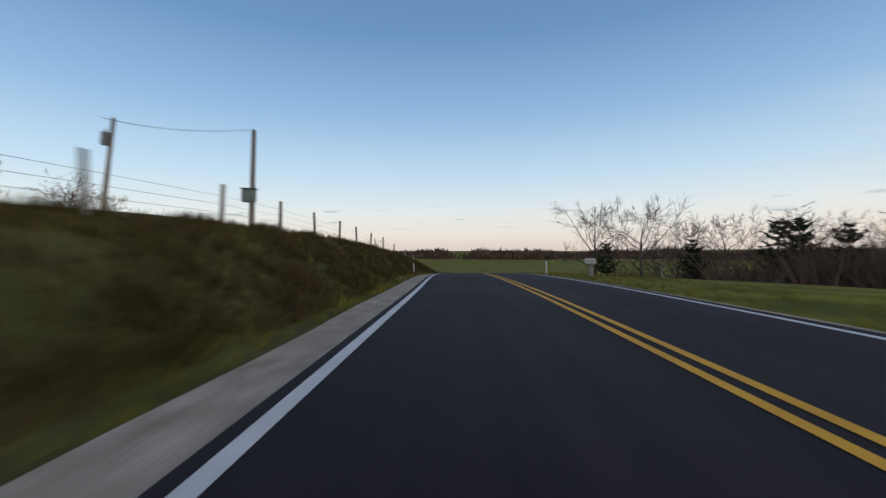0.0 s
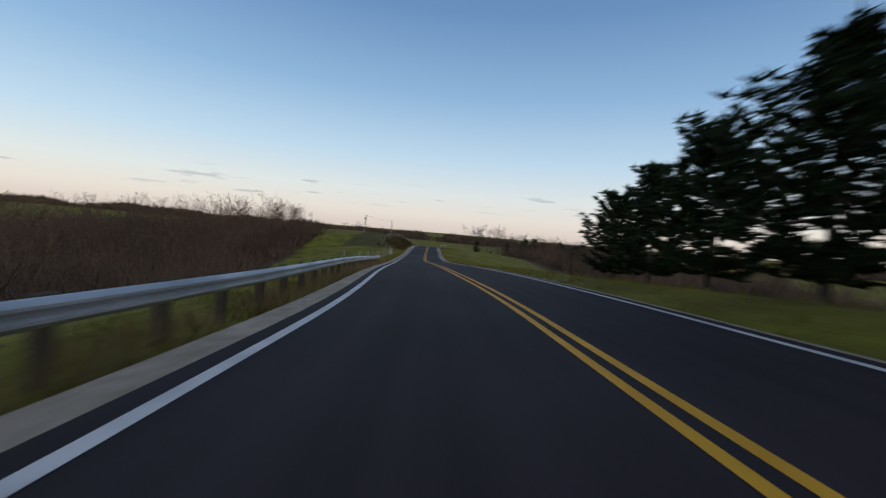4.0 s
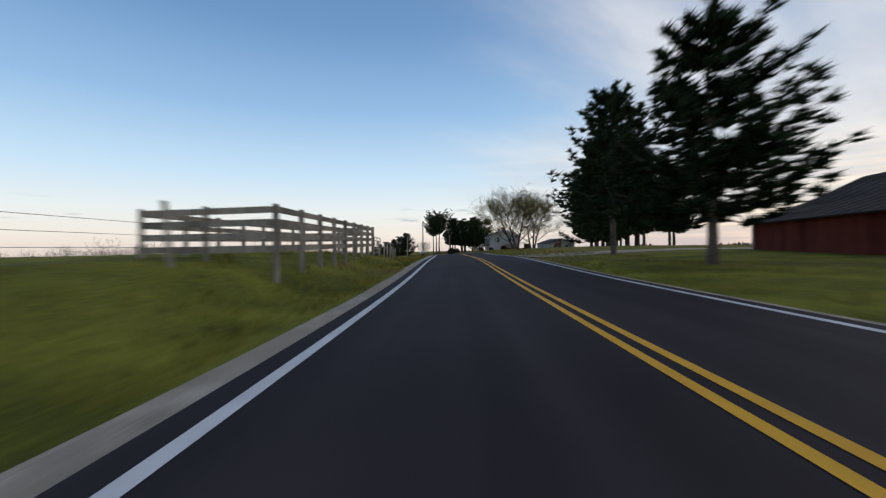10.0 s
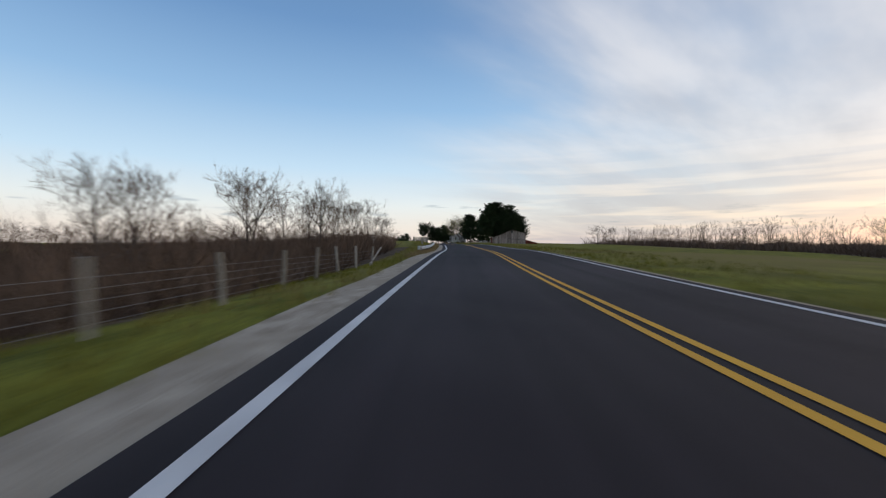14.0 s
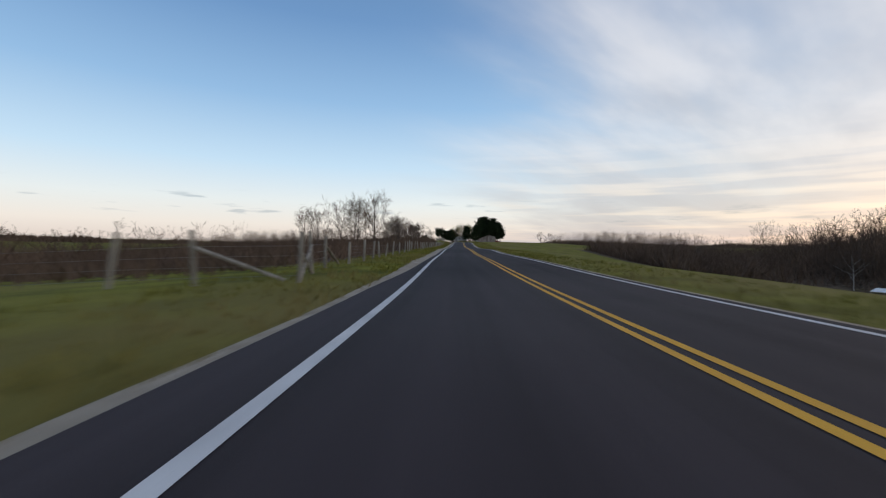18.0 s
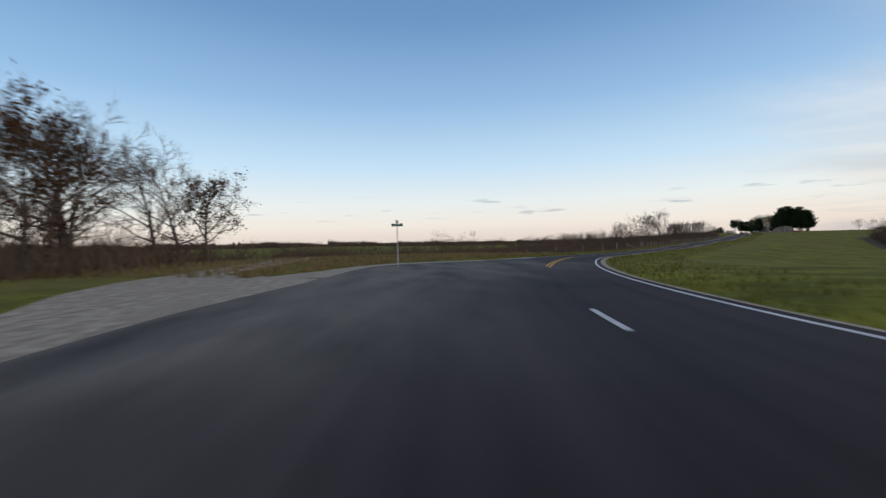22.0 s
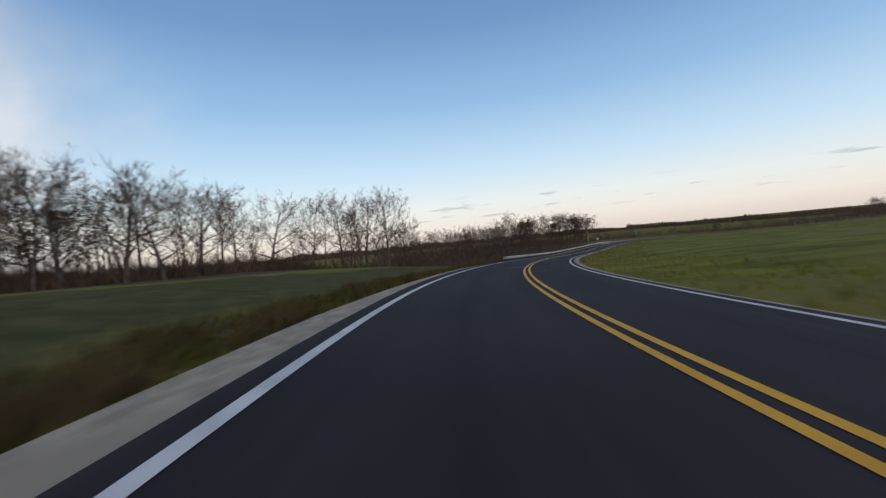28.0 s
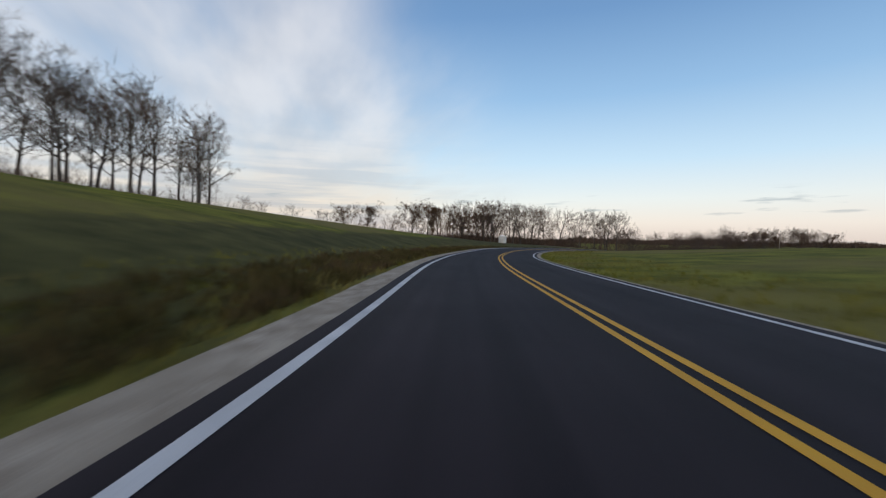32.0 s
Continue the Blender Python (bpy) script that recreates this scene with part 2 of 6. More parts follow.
POSTWOOD = mat("grey_post_wood", (0.17, 0.15, 0.125), (0.36, 0.33, 0.29), 4.0, 0.9, bump=0.5, bump_scale=16, stretch=(1, 1, 0.2), spread=0.6, spec=0.1)
REDRAIL = mat("brown_fence_wood", (0.085, 0.04, 0.028), (0.17, 0.085, 0.06), 3.0, 0.9, bump=0.4, bump_scale=14, spread=0.4, spec=0.1)
BARNWOOD = mat("silvered_barn_board", (0.16, 0.135, 0.125), (0.34, 0.30, 0.285), 1.2, 0.9, bump=0.4, bump_scale=10, stretch=(1, 1, 0.12), spread=0.7, spec=0.1)
BARNRED = mat("faded_red_board", (0.085, 0.018, 0.014), (0.19, 0.05, 0.038), 1.2, 0.9, bump=0.4, bump_scale=10, stretch=(1, 1, 0.12), spread=0.5, spec=0.1)
TINROOF = mat("dark_tin_roof", (0.022, 0.018, 0.017), (0.055, 0.045, 0.042), 0.7, 0.85, spec=0.1, stretch=(1, 0.3, 1), spread=0.3)
SIDING = mat("white_siding", (0.42, 0.44, 0.46), (0.55, 0.565, 0.58), 0.5, 0.7, bump=0.1, bump_scale=6, spread=0.1)
SHINGLE = mat("grey_shingles", (0.06, 0.055, 0.055), (0.13, 0.115, 0.11), 2.0, 0.9, bump=0.5, bump_scale=20, spec=0.1)
TRIM = mat("white_trim", (0.6, 0.6, 0.6), (0.74, 0.74, 0.74), 1.0, 0.6)
BRICK = mat("chimney_brick", (0.035, 0.024, 0.021), (0.075, 0.05, 0.042), 5.0, 0.9, bump=0.5, bump_scale=18, spec=0.1)
# dark shutter paint, also the shade painted into the barn's gaps and hay opening
SHUTTER_GAPSHADE = mat("dark_shutter_and_gap_shade", (0.02, 0.03, 0.03), (0.05, 0.06, 0.06), 2.0, 0.6)
PORCHWOOD = mat("dark_deck_wood", (0.06, 0.035, 0.025), (0.13, 0.08, 0.06), 2.0, 0.85, stretch=(1, 1, 0.3), spread=0.3)
WIRE = mat("fence_wire", (0.16, 0.15, 0.14), (0.30, 0.28, 0.26), 3.0, 0.6, metal=0.6)
CABLE = mat("cable", (0.02, 0.02, 0.02), (0.04, 0.04, 0.04), 3.0, 0.6)
GALV = mat("galvanised_tubing", (0.5, 0.5, 0.49), (0.68, 0.68, 0.66), 2.0, 0.5, metal=0.2, spread=0.3)
TANKWHITE = mat("tank_paint", (0.62, 0.63, 0.62), (0.76, 0.77, 0.76), 0.8, 0.5, mid=(0.45, 0.44, 0.42), mid_scale=0.5)
SIGNGREEN = mat("sign_green", (0.01, 0.13, 0.08), (0.02, 0.19, 0.12), 3.0, 0.5)
SIGNBACK = mat("bare_aluminium", (0.42, 0.42, 0.41), (0.58, 0.58, 0.56), 3.0, 0.5, metal=0.4)
SIGNWHITE = mat("sign_white", (0.66, 0.66, 0.66), (0.76, 0.76, 0.76), 3.0, 0.5)
BOXGREEN = mat("grey_green_box", (0.16, 0.21, 0.18), (0.25, 0.31, 0.27), 3.0, 0.6)
DARKSTEEL = mat("dark_steel", (0.04, 0.045, 0.05), (0.09, 0.095, 0.10), 3.0, 0.5, metal=0.5)
CERAMIC = mat("insulator_ceramic", (0.18, 0.19, 0.20), (0.30, 0.31, 0.33), 3.0, 0.3)
BANKSOIL = mat("leaf_strewn_bank", (0.12, 0.082, 0.062), (0.24, 0.175, 0.135), 0.6, 0.95, bump=0.6, bump_scale=8, fine=0.8, mid=(0.13, 0.115, 0.055), mid_scale=0.2, space="World", spec=0.05)
SOIL = mat("bare_stubble_soil", (0.16, 0.115, 0.075), (0.30, 0.235, 0.16), 0.4, 0.95, bump=0.6, bump_scale=6, space="World", spec=0.05)

glass, gt, gb = nodes_of("window_glass")
gb.inputs["Base Color"].default_value = (0.02, 0.025, 0.03, 1)
gb.inputs["Roughness"].default_value, gb.inputs["Specular IOR Level"].default_value = 0.06, 0.8

# ---------------------------------------------------------------- mesh helpers


def mesh_of(name, verts, faces, materials):
    me = bpy.data.meshes.new(name)
    me.from_pydata([tuple(v) for v in verts], [], faces)
    for m in materials if isinstance(materials, (list, tuple)) else [materials]:
        me.materials.append(m)
    me.update()
    return me


def put(name, me, parent=None, m=None, label=""):
    ob = new(name, me)
    if parent is not None:
        ob.parent = parent
    if m is not None:
        ob.matrix_basis = m
    return tagged(ob, label) if label else ob


def part(name, bm, material, parent, label="", m=None):
    me = bpy.data.meshes.new(name)
    bm.to_mesh(me)
    bm.free()
    me.materials.append(material)
    return put(name, me, parent, m, label)


def empty(name, m, label, category, group=""):
    ob = new(name)
    ob.empty_display_size = 0.3
    ob.matrix_basis = m
    return tagged(ob, label, category, group)


def box(bm, x0, y0, z0, x1, y1, z1, bevel=0.0):
    r = bmesh.ops.create_cube(bm, size=1, matrix=Matrix.Translation(((x0 + x1) / 2, (y0 + y1) / 2, (z0 + z1) / 2)) @ Matrix.Diagonal((x1 - x0, y1 - y0, z1 - z0, 1)))
    if bevel:
        es = list({e for v in r["verts"] for e in v.link_edges})
        bmesh.ops.bevel(bm, geom=es, offset=bevel, segments=1, affect="EDGES")
    return bm


def boxed(*a, **k):
    return box(bmesh.new(), *a, **k)


def beam(bm, a, b, w, h, up=(0, 0, 1)):
    """A squared bar from a to b."""
    a, b = Vector(a), Vector(b)
    d = b - a
    q = d.to_track_quat("X", "Z").to_matrix().to_4x4()
    bmesh.ops.create_cube(bm, size=1, matrix=Matrix.Translation((a + b) / 2) @ q @ Matrix.Diagonal((d.length, w, h, 1)))
    return bm


def rod(bm, a, b, r0, r1=None, n=8):
    a, b = Vector(a), Vector(b)
    d = b - a
    q = d.to_track_quat("Z", "Y").to_matrix().to_4x4()
    bmesh.ops.create_cone(bm, cap_ends=True, segments=n, radius1=r0, radius2=r0 if r1 is None else r1, depth=d.length, matrix=Matrix.Translation((a + b) / 2) @ q)
    return bm


# ---------------------------------------------------------------- the road's line: x, y, z of the driven line every 18 m
ROAD_A = [
    (29.93, 150.01, -9.658),
    (21.70, 134.00, -8.725),
    (13.74, 117.86, -7.689),
    (6.01, 101.61, -6.446),
    (-0.20, 84.76, -4.975),
    (-2.84, 67.01, -3.159),
    (-3.39, 49.04, -1.523),
    (-2.57, 31.09, -0.607),
    (-0.96, 13.17, -0.218),
    (0.43, -4.78, -0.150),
    (1.96, -22.71, -0.456),
    (3.57, -40.64, -0.251),
    (5.47, -58.54, 0.278),
    (7.87, -76.37, 1.278),
    (10.17, -94.23, 2.278),
    (12.47, -112.08, 3.027),
    (12.95, -130.01, 3.692),
    (9.00, -147.52, 4.045),
    (2.37, -164.25, 4.393),
    (-6.49, -179.89, 4.825),
    (-16.61, -194.77, 5.224),
    (-27.01, -209.46, 5.518),
]
ROAD_B = [
    (-37.70, -223.94, 5.466),
    (-48.46, -238.37, 5.414),
    (-59.38, -252.67, 5.065),
    (-70.48, -266.84, 4.914),
    (-81.71, -280.91, 4.665),
    (-93.03, -294.90, 4.650),
    (-104.46, -308.81, 4.586),
    (-116.02, -322.61, 4.363),
    (-127.77, -336.24, 4.048),
    (-139.95, -349.50, 3.876),
    (-152.21, -362.68, 3.452),
    (-164.31, -376.00, 3.091),
    (-176.36, -389.38, 2.822),
    (-188.38, -402.78, 2.658),
    (-200.37, -416.20, 2.638),
    (-212.39, -429.60, 2.648),
    (-224.37, -443.04, 2.396),
    (-236.28, -456.53, 2.329),
    (-248.10, -470.11, 2.211),
    (-259.97, -483.64, 2.369),
    (-271.58, -497.39, 2.574),
    (-282.72, -511.53, 2.844),
]
ROAD_C = [
    (-292.64, -526.56, 3.273),
    (-299.76, -543.12, 3.499),
    (-304.08, -560.62, 3.770),
    (-305.02, -578.61, 4.024),
    (-303.75, -596.57, 4.249),
    (-301.88, -614.48, 4.455),
    (-299.26, -632.29, 4.738),
    (-296.40, -650.06, 5.308),
    (-292.56, -667.66, 5.960),
    (-286.68, -684.69, 6.585),
    (-278.69, -700.83, 7.147),
    (-268.48, -715.63, 7.491),
    (-256.47, -729.02, 7.777),
    (-242.74, -740.63, 7.935),
    (-227.66, -750.45, 7.963),
    (-211.55, -758.45, 8.090),
    (-194.84, -765.14, 8.157),
    (-178.11, -771.77, 8.338),
    (-161.27, -778.14, 8.404),
    (-144.49, -784.64, 8.421),
    (-127.71, -791.17, 8.414),
    (-124.87, -792.29, 8.387),
]
nodes_xyz = np.array(ROAD_A + ROAD_B + ROAD_C, float)
S0, STATION = -157.39, 18.0


def spline(pts, per=20):
    p = np.vstack([2 * pts[0] - pts[1], pts, 2 * pts[-1] - pts[-2]])
    out = []
    u = np.linspace(0, 1, per, endpoint=False)[:, None]
    for i in range(1, len(p) - 2):
        a, b, c, d = p[i - 1], p[i], p[i + 1], p[i + 2]
        out.append(0.5 * (2 * b + (c - a) * u + (2 * a - 5 * b + 4 * c - d) * u ** 2 + (3 * b - a - 3 * c + d) * u ** 3))
    out.append(pts[-1:])
    return np.vstack(out)


line = spline(nodes_xyz)
line_s = S0 + STATION * np.arange(len(line)) / 20
S1 = float(line_s[-1])
tangent = np.gradient(line[:, :2], line_s, axis=0)
tangent /= np.linalg.norm(tangent, axis=1)[:, None]


# cross fall of the carriageway in degrees, every 18 m
BANK = [0.1, 0.1, 0.1, 0.0, 0.0, -0.0, 0.0, 0.2, 0.7, 1.1, 1.1, 1.3, 2.1, 2.6, 3.0, 3.4, 4.0, 3.9, 3.9, 3.3, 2.5, 2.1, 1.7, 1.8, 1.7, 1.9, 1.9, 1.9, 2.0, 2.0, 2.2, 2.2, 1.5, 0.6, -0.0, -0.2, 0.3, 1.0, 1.3, 1.5, 1.3, 1.2, 1.0, 0.3, -0.3, -0.5, 0.1, 0.9, 1.1, 1.0, 0.1, -0.8, -1.5, -2.6, -2.9, -2.9, -2.8, -2.6, -1.9, -1.0, -0.1, 0.3, 0.3, 0.1, -0.1, -0.3]
bank_s, bank_deg = S0 + STATION * np.arange(len(BANK)), np.array(BANK, float)


def bank_rise(s, d):
    """How far the carriageway's cross fall lifts or drops a place."""
    return np.clip(d, -3.6, 7.2) * np.tan(np.radians(np.interp(s, bank_s, bank_deg)))


def along(s):
    """Centre point, and the unit vector to the right, at station s (stations grow towards the viewer's travel)."""
    s = np.asarray(s, float)
    c = np.stack([np.interp(s, line_s, line[:, k]) for k in range(3)], -1)
    t = np.stack([np.interp(s, line_s, tangent[:, k]) for k in range(2)], -1)
    t /= np.linalg.norm(t, axis=-1, keepdims=True)
    return c, np.stack([-t[..., 1], t[..., 0]], -1)


def at(s, d, up=0.0):
    """The place at station s, d metres to the right of the driven line, up above the road there."""
    c, r = along(s)
    return np.concatenate([c[..., :2] + r * np.asarray(d, float)[..., None], (c[..., 2] + up + bank_rise(s, d))[..., None]], -1)


def heading(s):
    """Degrees about z that turn +y along the road at s, towards lower stations."""
    c, r = along(s)
    return math.degrees(math.atan2(r[1], r[0]))


def nearest(xy):
    """Station and offset of places."""
    coarse = np.arange(0, len(line), 4)
    best = np.empty(len(xy), int)
    for i in range(0, len(xy), 4000):
        d = ((xy[i:i + 4000, None] - line[None, coarse, :2]) ** 2).sum(-1)
        best[i:i + 4000] = coarse[d.argmin(1)]
    out_s, out_d = np.empty(len(xy)), np.empty(len(xy))
    for i in range(0, len(xy), 4000):
        k = np.clip(best[i:i + 4000, None] + np.arange(-5, 6), 0, len(line) - 1)
        d = ((xy[i:i + 4000, None] - line[k, :2]) ** 2).sum(-1)
        j = k[np.arange(len(k)), d.argmin(1)]
        off = xy[i:i + 4000] - line[j, :2]
        t = tangent[j]
        out_s[i:i + 4000] = line_s[j] + (off * t).sum(1)
        out_d[i:i + 4000] = off[:, 1] * t[:, 0] - off[:, 0] * t[:, 1]
    return out_s, out_d


def dusted(m, centre, inner, outer, colour, most):
    """Grit carried onto the asphalt round a place, thinning outwards in streaks and patches."""
    nt = m.node_tree
    b = nt.nodes["Principled BSDF"]
    old = b.inputs["Base Color"].links[0].from_socket
    geo = nt.nodes.new("ShaderNodeNewGeometry")
    gap = nt.nodes.new("ShaderNodeVectorMath")
    gap.operation = "DISTANCE"
    nt.links.new(geo.outputs["Position"], gap.inputs[0])
    gap.inputs[1].default_value = tuple(float(v) for v in centre)
    near = nt.nodes.new("ShaderNodeMapRange")
    near.interpolation_type = "SMOOTHSTEP"
    nt.links.new(gap.outputs["Value"], near.inputs[0])
    for k, v in enumerate((outer, inner, 0.0, most)):
        near.inputs[k + 1].default_value = v
    mp = nt.nodes.new("ShaderNodeMapping")
    mp.inputs["Scale"].default_value = (0.5, 0.14, 1)
    mp.inputs["Rotation"].default_value = (0, 0, radians(20))
    nt.links.new(geo.outputs["Position"], mp.inputs[0])
    nz = nt.nodes.new("ShaderNodeTexNoise")
    nz.inputs["Scale"].default_value, nz.inputs["Detail"].default_value = 1.2, 6
    nt.links.new(mp.outputs[0], nz.inputs[0])
    patch = nt.nodes.new("ShaderNodeMapRange")
    nt.links.new(nz.outputs[0], patch.inputs[0])
    for k, v in enumerate((0.30, 0.72, 0.15, 1.0)):
        patch.inputs[k + 1].default_value = v
    mul = nt.nodes.new("ShaderNodeMath")
    mul.operation = "MULTIPLY"
    nt.links.new(near.outputs[0], mul.inputs[0])
    nt.links.new(patch.outputs[0], mul.inputs[1])
    mx = nt.nodes.new("ShaderNodeMix")
    mx.data_type = "RGBA"
    nt.links.new(mul.outputs[0], mx.inputs[0])
    nt.links.new(old, mx.inputs[6])
    mx.inputs[7].default_value = (*colour, 1)
    nt.links.new(mx.outputs[2], b.inputs["Base Color"])


def wheel_worn(m):
    """Paler wheel tracks and long streaks that run with the lanes."""
    nt = m.node_tree
    b = nt.nodes["Principled BSDF"]
    old = b.inputs["Base Color"].links[0].from_socket
    sp_ = nt.nodes.new("ShaderNodeSeparateXYZ")
    nt.links.new(nt.nodes.new("ShaderNodeTexCoord").outputs["UV"], sp_.inputs[0])

    def op(kind, a, c):
        n = nt.nodes.new("ShaderNodeMath")
        n.operation = kind
        for k, v in enumerate((a, c)):
            if isinstance(v, (int, float)):
                n.inputs[k].default_value = v
            else:
                nt.links.new(v, n.inputs[k])
        return n.outputs[0]

    # lanes are 3.65 wide; two tracks in each
    wave = op("COSINE", op("MULTIPLY", op("SUBTRACT", sp_.outputs[0], -0.55), 2 * math.pi / 1.8), 0.0)
    cb = nt.nodes.new("ShaderNodeCombineXYZ")
    nt.links.new(op("MULTIPLY", sp_.outputs[0], 2.2), cb.inputs[0])
    nt.links.new(op("MULTIPLY", sp_.outputs[1], 0.05), cb.inputs[1])
    nz = nt.nodes.new("ShaderNodeTexNoise")
    nz.inputs["Scale"].default_value, nz.inputs["Detail"].default_value = 1.0, 4
    nt.links.new(cb.outputs[0], nz.inputs[0])
    gain = op("ADD", op("MULTIPLY", wave, 0.10), op("ADD", 0.45, op("MULTIPLY", nz.outputs[0], 1.1)))
    mul = nt.nodes.new("ShaderNodeMix")
    mul.data_type, mul.blend_type = "RGBA", "MULTIPLY"
    mul.inputs[0].default_value = 1.0
    nt.links.new(old, mul.inputs[6])
    nt.links.new(gain, mul.inputs[7])
    nt.links.new(mul.outputs[2], b.inputs["Base Color"])


wheel_worn(ASPHALT)
for road_mat in (ASPHALT, DUSTY):
    for st_, d_, r0_, r1_ in ((650.0, -9.0, 6.0, 20.0), (662.0, -6.5, 3.0, 11.0), (671.0, -4.6, 2.0, 7.5), (679.0, -3.0, 1.0, 5.0)):
        dusted(road_mat, at(st_, d_), r0_, r1_, (0.20, 0.162, 0.135), 0.9)
for st_, d_, r0_, r1_, k_ in ((795, 1.8, 0.3, 1.7, 0.8), (712, 0.2, 2, 15, 0.25), (690, 0.6, 2, 10, 0.15), (566, 1.0, 1, 9, 0.3), (421, 0.8, 2, 16, 0.25), (292, 0.4, 1, 10, 0.3), (40, 0.6, 2, 14, 0.25), (850, 0.8, 2, 16, 0.3)):
    dusted(ASPHALT, at(float(st_), float(d_)), r0_, r1_, (0.085, 0.070, 0.066), k_)

# ---------------------------------------------------------------- the lie of the land beside the road
L_EDGE, R_EDGE = 2.7, 6.1
REACH = np.array([0, 4, 11, 27, 67, 105, 157.0])
LEFT = [
    (-120, 0, 0.5, 1.5, 1.5, 0, -1.3, -3),
    (-45, 0.1, 2.2, 3.9, 4.2, 2, -0.5, -4),
    (-18, 0.1, 2.2, 3.5, 3.5, -1, -4, -8),
    (0, 0.1, 1.7, 2.5, 1.4, -6, -7.7, -10),
    (20, 0, 0.1, 0, -2.6, -9, -10.7, -13),
    (45, 0, -0.4, -1.6, -5.5, -11, -12.7, -15),
    (80, 0, -0.6, -2.6, -7, -11, -12.3, -14),
    (130, -0.1, -0.9, -3, -7, -10.5, -11.6, -13),
    (195, -0.1, -0.8, -2.5, -5.5, -9, -10.3, -12),
    (225, 0, -0.2, -0.6, -1.5, -5, -6.7, -9),
    (242, 0, 0.1, 0.2, 0.1, -2, -3.7, -6),
    (250, 0, 0.6, 0.7, 0.6, -1, -2.7, -5),
    (262, 0, 1.15, 1.2, 1, -0.5, -2.4, -5),
    (280, 0, 1.15, 1.2, 0.8, -1, -2.7, -5),
    (300, 0, 0.8, 1, 0.7, -1.5, -3.4, -6),
    (318, 0, 0.4, 0.4, -0.6, -3, -4.7, -7),
    (345, 0, -0.4, -1.2, -3, -6, -7.3, -9),
    (400, 0, -0.8, -2.6, -5, -8, -8.8, -10),
    (440, 0, -0.3, -1, -3, -6, -7.3, -9),
    (560, 0, 0, -0.4, -1.5, -4, -5.7, -8),
    (600, 0, 0, 0.1, 0.2, -0.5, -2, -4),
    (670, 0, 0, 0.1, 0.2, 0, -0.8, -2),
    (692, 0, -0.3, -1.5, -3, -5, -5.4, -6),
    (715, -0.1, -0.7, -3, -5, -6, -6.4, -7),
    (742, -0.1, -0.6, -1.3, -0.8, 0.6, 0.6, 0.5),
    (758, -0.1, -0.6, -0.8, 0.6, 2, 2, 2),
    (778, 0, -0.6, -0.4, 0.8, 1.6, 1.4, 1.2),
    (820, -0.1, -0.7, 0.6, 1.6, 1.6, 1.1, 0.5),
    (850, -0.1, -0.5, 1.4, 3.4, 5, 5, 5),
    (880, -0.1, -0.4, 1.9, 4.8, 7.5, 7.7, 8),
    (910, -0.1, -0.2, 2, 5.6, 9.5, 9.9, 10.5),
    (960, -0.1, -0.2, 2, 6, 10, 10.4, 11),
]
RIGHT = [
    (-120, 0, -0.1, -0.4, -1, -4, -5.3, -7),
    (0, 0, -0.1, -0.4, -1.4, -5, -6.3, -8),
    (60, 0, -0.1, -0.8, -3.2, -8, -8.8, -10),
    (100, 0, 0.1, -0.2, -1.5, -5, -5.8, -7),
    (128, 0, 0.7, 0.8, 0.8, 0.2, -1.2, -3),
    (145, 0, 0.75, 0.95, 1.2, 1, 0.2, -1),
    (168, 0, 0.8, 1.3, 1.7, 1.8, 1.3, 0.5),
    (190, 0, 0.5, 1, 1.3, 1.2, 0.8, 0.3),
    (260, 0, 0.1, 0.4, 0.4, 0, -0.8, -2),
    (330, 0, 0, 0.1, 0.1, -0.5, -1.6, -3),
    (400, 0, -0.05, -0.2, -0.5, -4, -8, 1),
    (450, 0, -0.1, -0.4, -1.3, -7, -11.5, 3),
    (500, 0, -0.15, -0.6, -2.3, -8.5, -12, 5),
    (560, 0, -0.15, -0.6, -2.6, -8.5, -11.5, 5),
    (620, 0, -0.1, -0.5, -2.2, -7, -8.5, -6),
    (660, 0, 0, 0.1, 0.2, 0, -0.8, -2),
    (760, 0, 0, 0.2, 0.4, 0.5, 0.3, 0),
    (830, 0, 0.1, 0.5, 1.2, 2, 2, 2),
    (960, 0, 0.1, 0.4, 1, 1.5, 1.5, 1.5),
]


def lie(s, d):
    """Height of the ground over the road's level."""
    out = np.zeros(len(s))
    for table, e, m in ((LEFT, -d - L_EDGE, d < 0), (RIGHT, d - R_EDGE, d >= 0)):
        st = np.array([r[0] for r in table], float)
        hs = np.array([r[1:] for r in table], float)
        cols = np.stack([np.interp(s[m], st, hs[:, k]) for k in range(7)], 1)
        ee = np.clip(e[m], 0, REACH[-1])
        k = np.clip(np.searchsorted(REACH, ee, side="right") - 1, 0, 5)
        f = (ee - REACH[k]) / (REACH[k + 1] - REACH[k])
        i = np.arange(len(k))
        out[m] = cols[i, k] * (1 - f) + cols[i, k + 1] * f
    return out


def smooth(z, times):
    for _ in range(times):
        p = np.pad(z, 1, mode="edge")
        z = (p[:-2, 1:-1] + p[2:, 1:-1] + p[1:-1, :-2] + p[1:-1, 2:] + 4 * z) / 8
    return z


def spread_out(a, b, step, far):
    core = np.arange(a, b + 0.1, step)
    grow = step * np.cumsum(1.22 ** np.arange(1, 60))
    grow = grow[grow < far]
    return np.r_[a - grow[::-1], core, core[-1] + grow]


